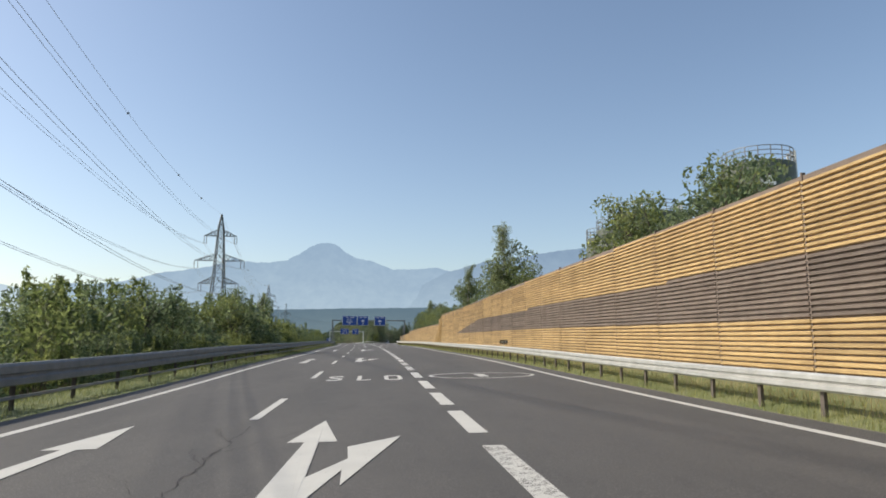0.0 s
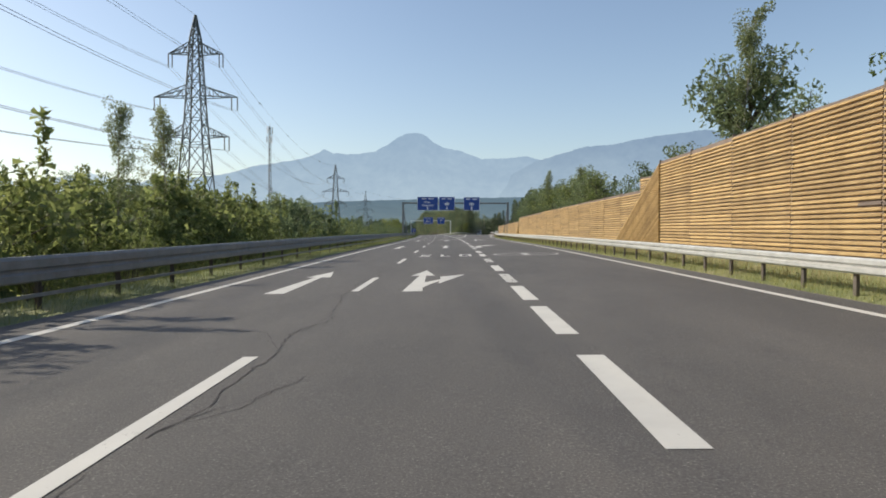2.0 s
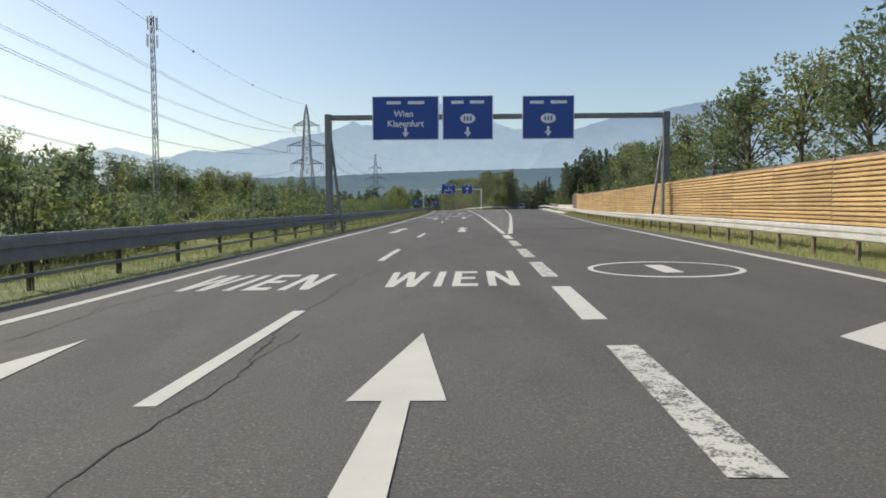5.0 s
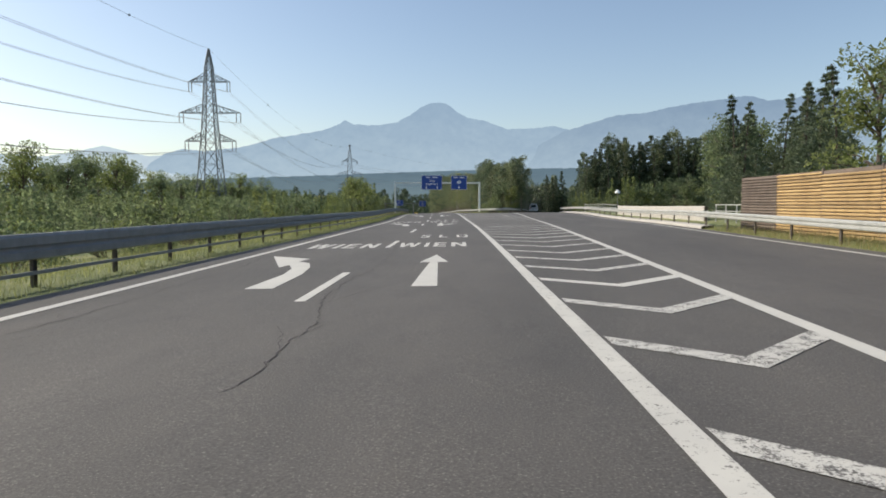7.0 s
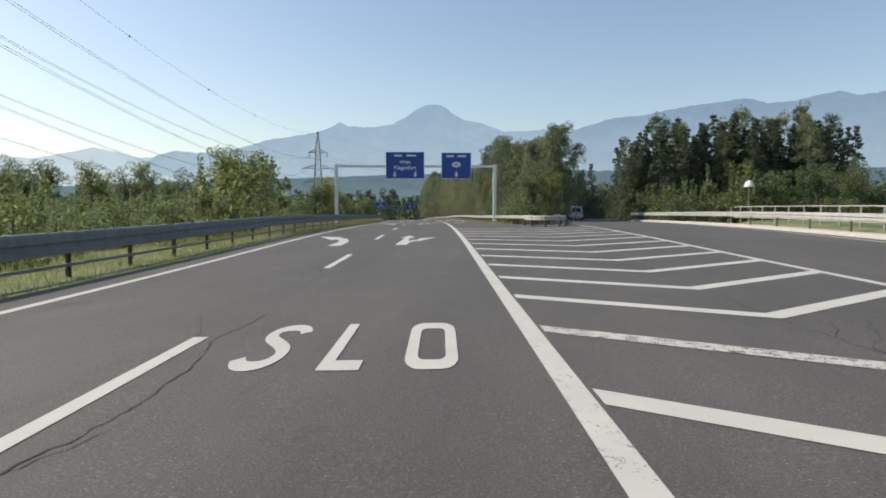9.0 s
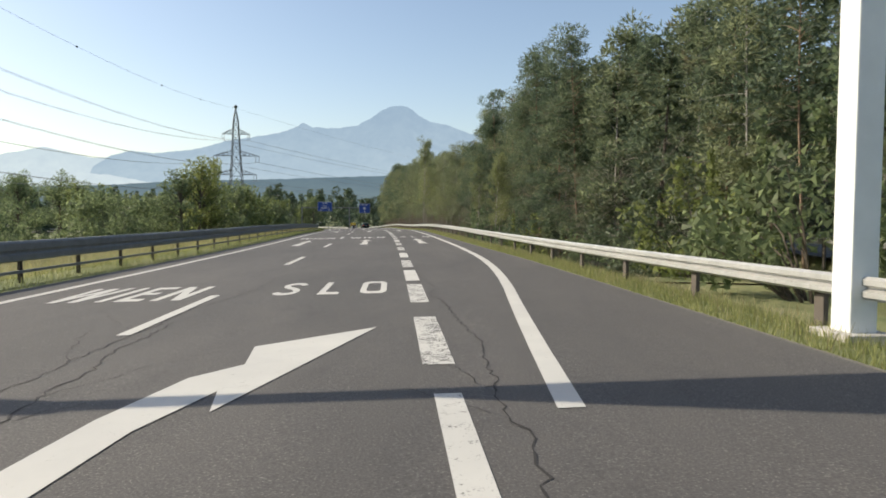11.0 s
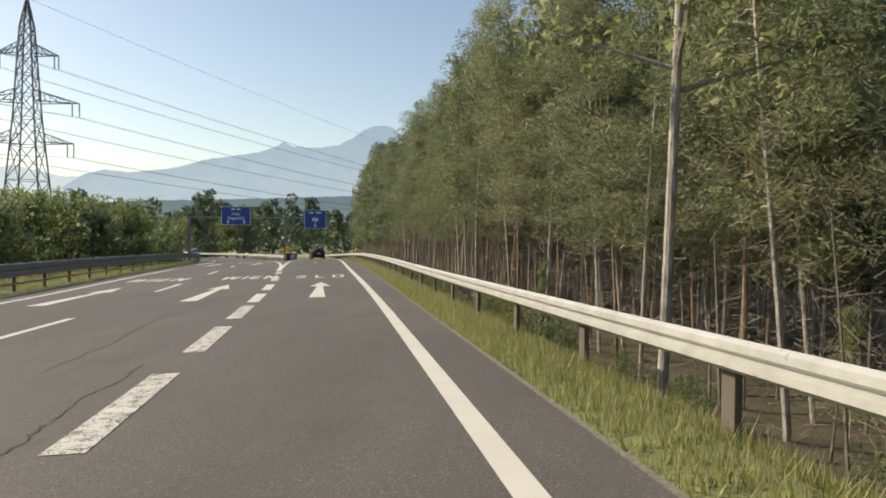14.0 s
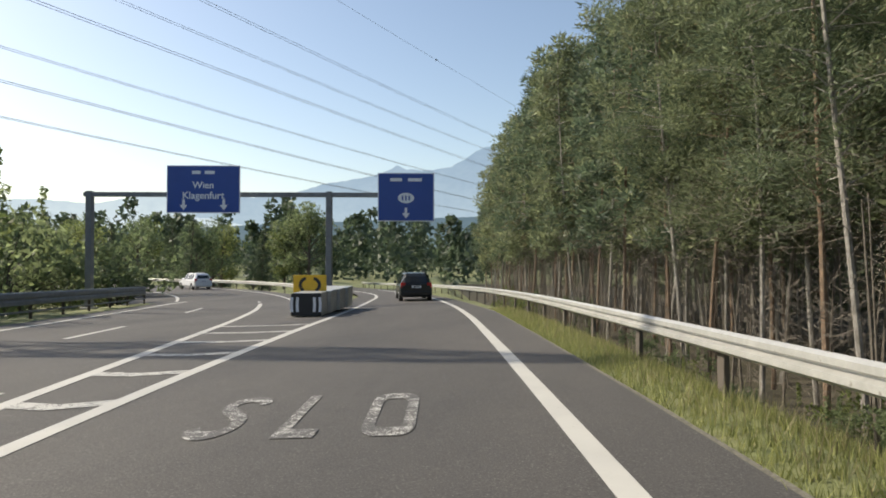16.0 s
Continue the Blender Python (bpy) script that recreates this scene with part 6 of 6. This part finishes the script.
def car(m, paint, label, high=1.62, long=4.4, wide=1.82):
    """A hatchback with its nose along +y, standing on z = 0."""
    top = empty("car", m)
    tagged(top, label, "car")
    L, W = long / 2, wide / 2
    # y, half width, underside, belt, roof, roof half width
    st = [(-L, W * 0.86, 0.42, 0.92, 0.98, W * 0.70), (-L + 0.06, W * 0.95, 0.30, 0.98, 1.06, W * 0.74), (-L + 0.22, W, 0.26, 1.0, high - 0.22, W * 0.70), (-L + 0.45, W, 0.26, 1.0, high - 0.03, W * 0.70), (-0.4, W, 0.26, 0.98, high, W * 0.72),
          (0.35, W, 0.26, 0.95, high - 0.05, W * 0.70), (0.95, W, 0.26, 0.93, 1.08, W * 0.72), (1.5, W * 0.97, 0.26, 0.86, 0.95, W * 0.7), (L - 0.1, W * 0.85, 0.30, 0.72, 0.78, W * 0.6), (L, W * 0.78, 0.40, 0.62, 0.66, W * 0.55)]
    bm = bmesh.new()
    rings = []
    for y, w, z0, z1, z2, wr in st:
        half = [(w * 0.86, z0), (w, z0 + 0.14), (w, z1 - 0.1), (w * 0.965, z1), (wr, z2 - 0.07), (wr * 0.86, z2)]
        pts = half + [(-x, z) for x, z in half[::-1]]
        rings.append([bm.verts.new((x, y, z)) for x, z in pts])
    for a, b in zip(rings, rings[1:]):
        for i in range(12):
            bm.faces.new((a[i], b[i], b[(i + 1) % 12], a[(i + 1) % 12]))
    bm.faces.new(rings[0])
    bm.faces.new(rings[-1][::-1])
    bmesh.ops.recalc_face_normals(bm, faces=bm.faces[:])
    bm.transform(m)
    body = part("body", bm, paint, top)

    def pane(name, pts, mat, parent=top):
        bm = bmesh.new()
        bm.faces.new([bm.verts.new(p) for p in pts])
        bmesh.ops.recalc_face_normals(bm, faces=bm.faces[:])
        bmesh.ops.solidify(bm, geom=bm.faces[:], thickness=0.012)
        bm.transform(m)
        return part(name, bm, mat, parent)

    e = 0.012
    pane("rear_window", [(-W * 0.66, -L + 0.05, 1.10), (W * 0.66, -L + 0.05, 1.10), (W * 0.58, -L + 0.22 - e, high - 0.2), (-W * 0.58, -L + 0.22 - e, high - 0.2)], GLASS)
    pane("windscreen", [(-W * 0.68, 0.98 + e, 1.08), (W * 0.68, 0.98 + e, 1.08), (W * 0.6, 0.4 + e, high - 0.09), (-W * 0.6, 0.4 + e, high - 0.09)], GLASS)
    for k in (-1, 1):
        for y0, y1 in ((-L + 0.5, -0.42), (-0.34, 0.62)):
            pane("side_window", [(k * (W * 0.945 + e), y0, 1.03), (k * (W * 0.945 + e), y1, 1.0), (k * (W * 0.74 + e), min(y1, 0.34), high - 0.12), (k * (W * 0.74 + e), y0 + 0.1, high - 0.13)], GLASS)
        bm = bmesh.new()
        box(bm, (0.26, 0.10, 0.30), m @ Matrix.Translation((k * W * 0.80, -L + 0.06, 0.93)), 0.03)
        part("tail_light", bm, RED, top)
        bm = bmesh.new()
        box(bm, (0.32, 0.12, 0.14), m @ Matrix.Translation((k * W * 0.62, L - 0.07, 0.66)), 0.03)
        part("headlight", bm, SIGN_WHITE, top)
        bm = bmesh.new()
        box(bm, (0.16, 0.1, 0.14), m @ Matrix.Translation((k * (W + 0.08), 0.62, 1.03)), 0.03)
        part("mirror", bm, paint, top)
        for y in (-L + 0.8, L - 0.85):
            bm = bmesh.new()
            tube(bm, m @ Vector((k * (W - 0.2), y, 0.325)), m @ Vector((k * (W + 0.005), y, 0.325)), 0.325, 0.325, 24)
            wheel = part("wheel", bm, TYRE, top)
            bm = bmesh.new()
            tube(bm, m @ Vector((k * (W - 0.02), y, 0.325)), m @ Vector((k * (W + 0.012), y, 0.325)), 0.20, 0.18, 16)
            part("rim", bm, RIM, wheel)
    bm = bmesh.new()
    box(bm, (wide * 0.95, 0.12, 0.26), m @ Matrix.Translation((0, -L + 0.02, 0.50)), 0.05)
    part("bumper", bm, paint, top)
    bm = bmesh.new()
    box(bm, (0.52, 0.02, 0.115), m @ Matrix.Translation((0, -L - 0.045, 0.86)), 0.004)
    number = part("number_plate", bm, SIGN_WHITE, top)
    bm = bmesh.new()
    box(bm, (0.36, 0.008, 0.05), m @ Matrix.Translation((0, -L - 0.058, 0.86)))
    part("writing_bar", bm, BLACK, number)
    for x in (-W * 0.62, W * 0.62):
        bm = bmesh.new()
        beam(bm, m @ Vector((x, -1.4, high + 0.03)), m @ Vector((x, 0.2, high + 0.03)), 0.04)
        part("roof_rail", bm, BLACK, top)
    return top


car(Matrix.Translation(at(345.0, 19.4, 0.012)) @ pose(0, 0, 0, 0, 0, heading(345) - 11), CAR_WHITE, "white van driving off on the exit road", 1.95, 4.7, 1.9)
car(Matrix.Translation(at(492.5, 0.25, 0.012)) @ pose(0, 0, 0, 0, 0, heading(492) + 7), CAR_DARK, "dark compact car with roof rails on the slip road")
p = bend(27, 1.8, 0.0)
car(Matrix.Translation(p) @ pose(0, 0, 0, 0, 0, math.degrees(BEND_DIR + 27 / BEND_R)), CAR_WHITE, "white hatchback driving round the bend")

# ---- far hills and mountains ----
# haze painted into each range: paler low down, palest towards the sun
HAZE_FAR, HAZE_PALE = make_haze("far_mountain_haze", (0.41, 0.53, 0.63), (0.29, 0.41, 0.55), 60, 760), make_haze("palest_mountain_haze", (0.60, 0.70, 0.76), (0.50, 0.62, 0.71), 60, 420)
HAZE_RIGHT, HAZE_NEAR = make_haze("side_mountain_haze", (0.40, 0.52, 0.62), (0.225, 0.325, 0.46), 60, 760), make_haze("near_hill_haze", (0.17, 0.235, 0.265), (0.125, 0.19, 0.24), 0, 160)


def ridge(name, distance, depth, points, rough, material, label, seed):
    """A range seen from afar: points are (degrees to the left, degrees up) along its crest."""
    points, w = sorted(points), 520
    az = np.linspace(points[0][0], points[-1][0], w)
    el = np.interp(az, [p[0] for p in points], [p[1] for p in points])
    verts, faces = [], []
    for row in range(8):
        t = row / 7
        d = distance - depth * t
        for a, e in zip(az, el):
            bump = rough * (noise.noise(Vector((a * 1.7, row * 2.0, seed))) + 0.6 * noise.noise(Vector((a * 5.0, row * 3.0, seed))) + 0.5 * noise.noise(Vector((a * 14.0, row * 3.0, seed))))
            h = math.tan(math.radians(max(0.0, e + bump * (e > 0.3) * (1 + 3 * t)))) * distance * (1 - t) ** 1.2
            verts.append((-4 - math.sin(math.radians(a)) * d, 130 + math.cos(math.radians(a)) * d, 3.1 + h - 14 * t))
    for i in range(7):
        for j in range(w - 1):
            k = i * w + j
            faces.append((k, k + 1, k + w + 1, k + w))
    tagged(raw(name, verts, faces, material, smooth=True), label, "mountains", kind="structure")


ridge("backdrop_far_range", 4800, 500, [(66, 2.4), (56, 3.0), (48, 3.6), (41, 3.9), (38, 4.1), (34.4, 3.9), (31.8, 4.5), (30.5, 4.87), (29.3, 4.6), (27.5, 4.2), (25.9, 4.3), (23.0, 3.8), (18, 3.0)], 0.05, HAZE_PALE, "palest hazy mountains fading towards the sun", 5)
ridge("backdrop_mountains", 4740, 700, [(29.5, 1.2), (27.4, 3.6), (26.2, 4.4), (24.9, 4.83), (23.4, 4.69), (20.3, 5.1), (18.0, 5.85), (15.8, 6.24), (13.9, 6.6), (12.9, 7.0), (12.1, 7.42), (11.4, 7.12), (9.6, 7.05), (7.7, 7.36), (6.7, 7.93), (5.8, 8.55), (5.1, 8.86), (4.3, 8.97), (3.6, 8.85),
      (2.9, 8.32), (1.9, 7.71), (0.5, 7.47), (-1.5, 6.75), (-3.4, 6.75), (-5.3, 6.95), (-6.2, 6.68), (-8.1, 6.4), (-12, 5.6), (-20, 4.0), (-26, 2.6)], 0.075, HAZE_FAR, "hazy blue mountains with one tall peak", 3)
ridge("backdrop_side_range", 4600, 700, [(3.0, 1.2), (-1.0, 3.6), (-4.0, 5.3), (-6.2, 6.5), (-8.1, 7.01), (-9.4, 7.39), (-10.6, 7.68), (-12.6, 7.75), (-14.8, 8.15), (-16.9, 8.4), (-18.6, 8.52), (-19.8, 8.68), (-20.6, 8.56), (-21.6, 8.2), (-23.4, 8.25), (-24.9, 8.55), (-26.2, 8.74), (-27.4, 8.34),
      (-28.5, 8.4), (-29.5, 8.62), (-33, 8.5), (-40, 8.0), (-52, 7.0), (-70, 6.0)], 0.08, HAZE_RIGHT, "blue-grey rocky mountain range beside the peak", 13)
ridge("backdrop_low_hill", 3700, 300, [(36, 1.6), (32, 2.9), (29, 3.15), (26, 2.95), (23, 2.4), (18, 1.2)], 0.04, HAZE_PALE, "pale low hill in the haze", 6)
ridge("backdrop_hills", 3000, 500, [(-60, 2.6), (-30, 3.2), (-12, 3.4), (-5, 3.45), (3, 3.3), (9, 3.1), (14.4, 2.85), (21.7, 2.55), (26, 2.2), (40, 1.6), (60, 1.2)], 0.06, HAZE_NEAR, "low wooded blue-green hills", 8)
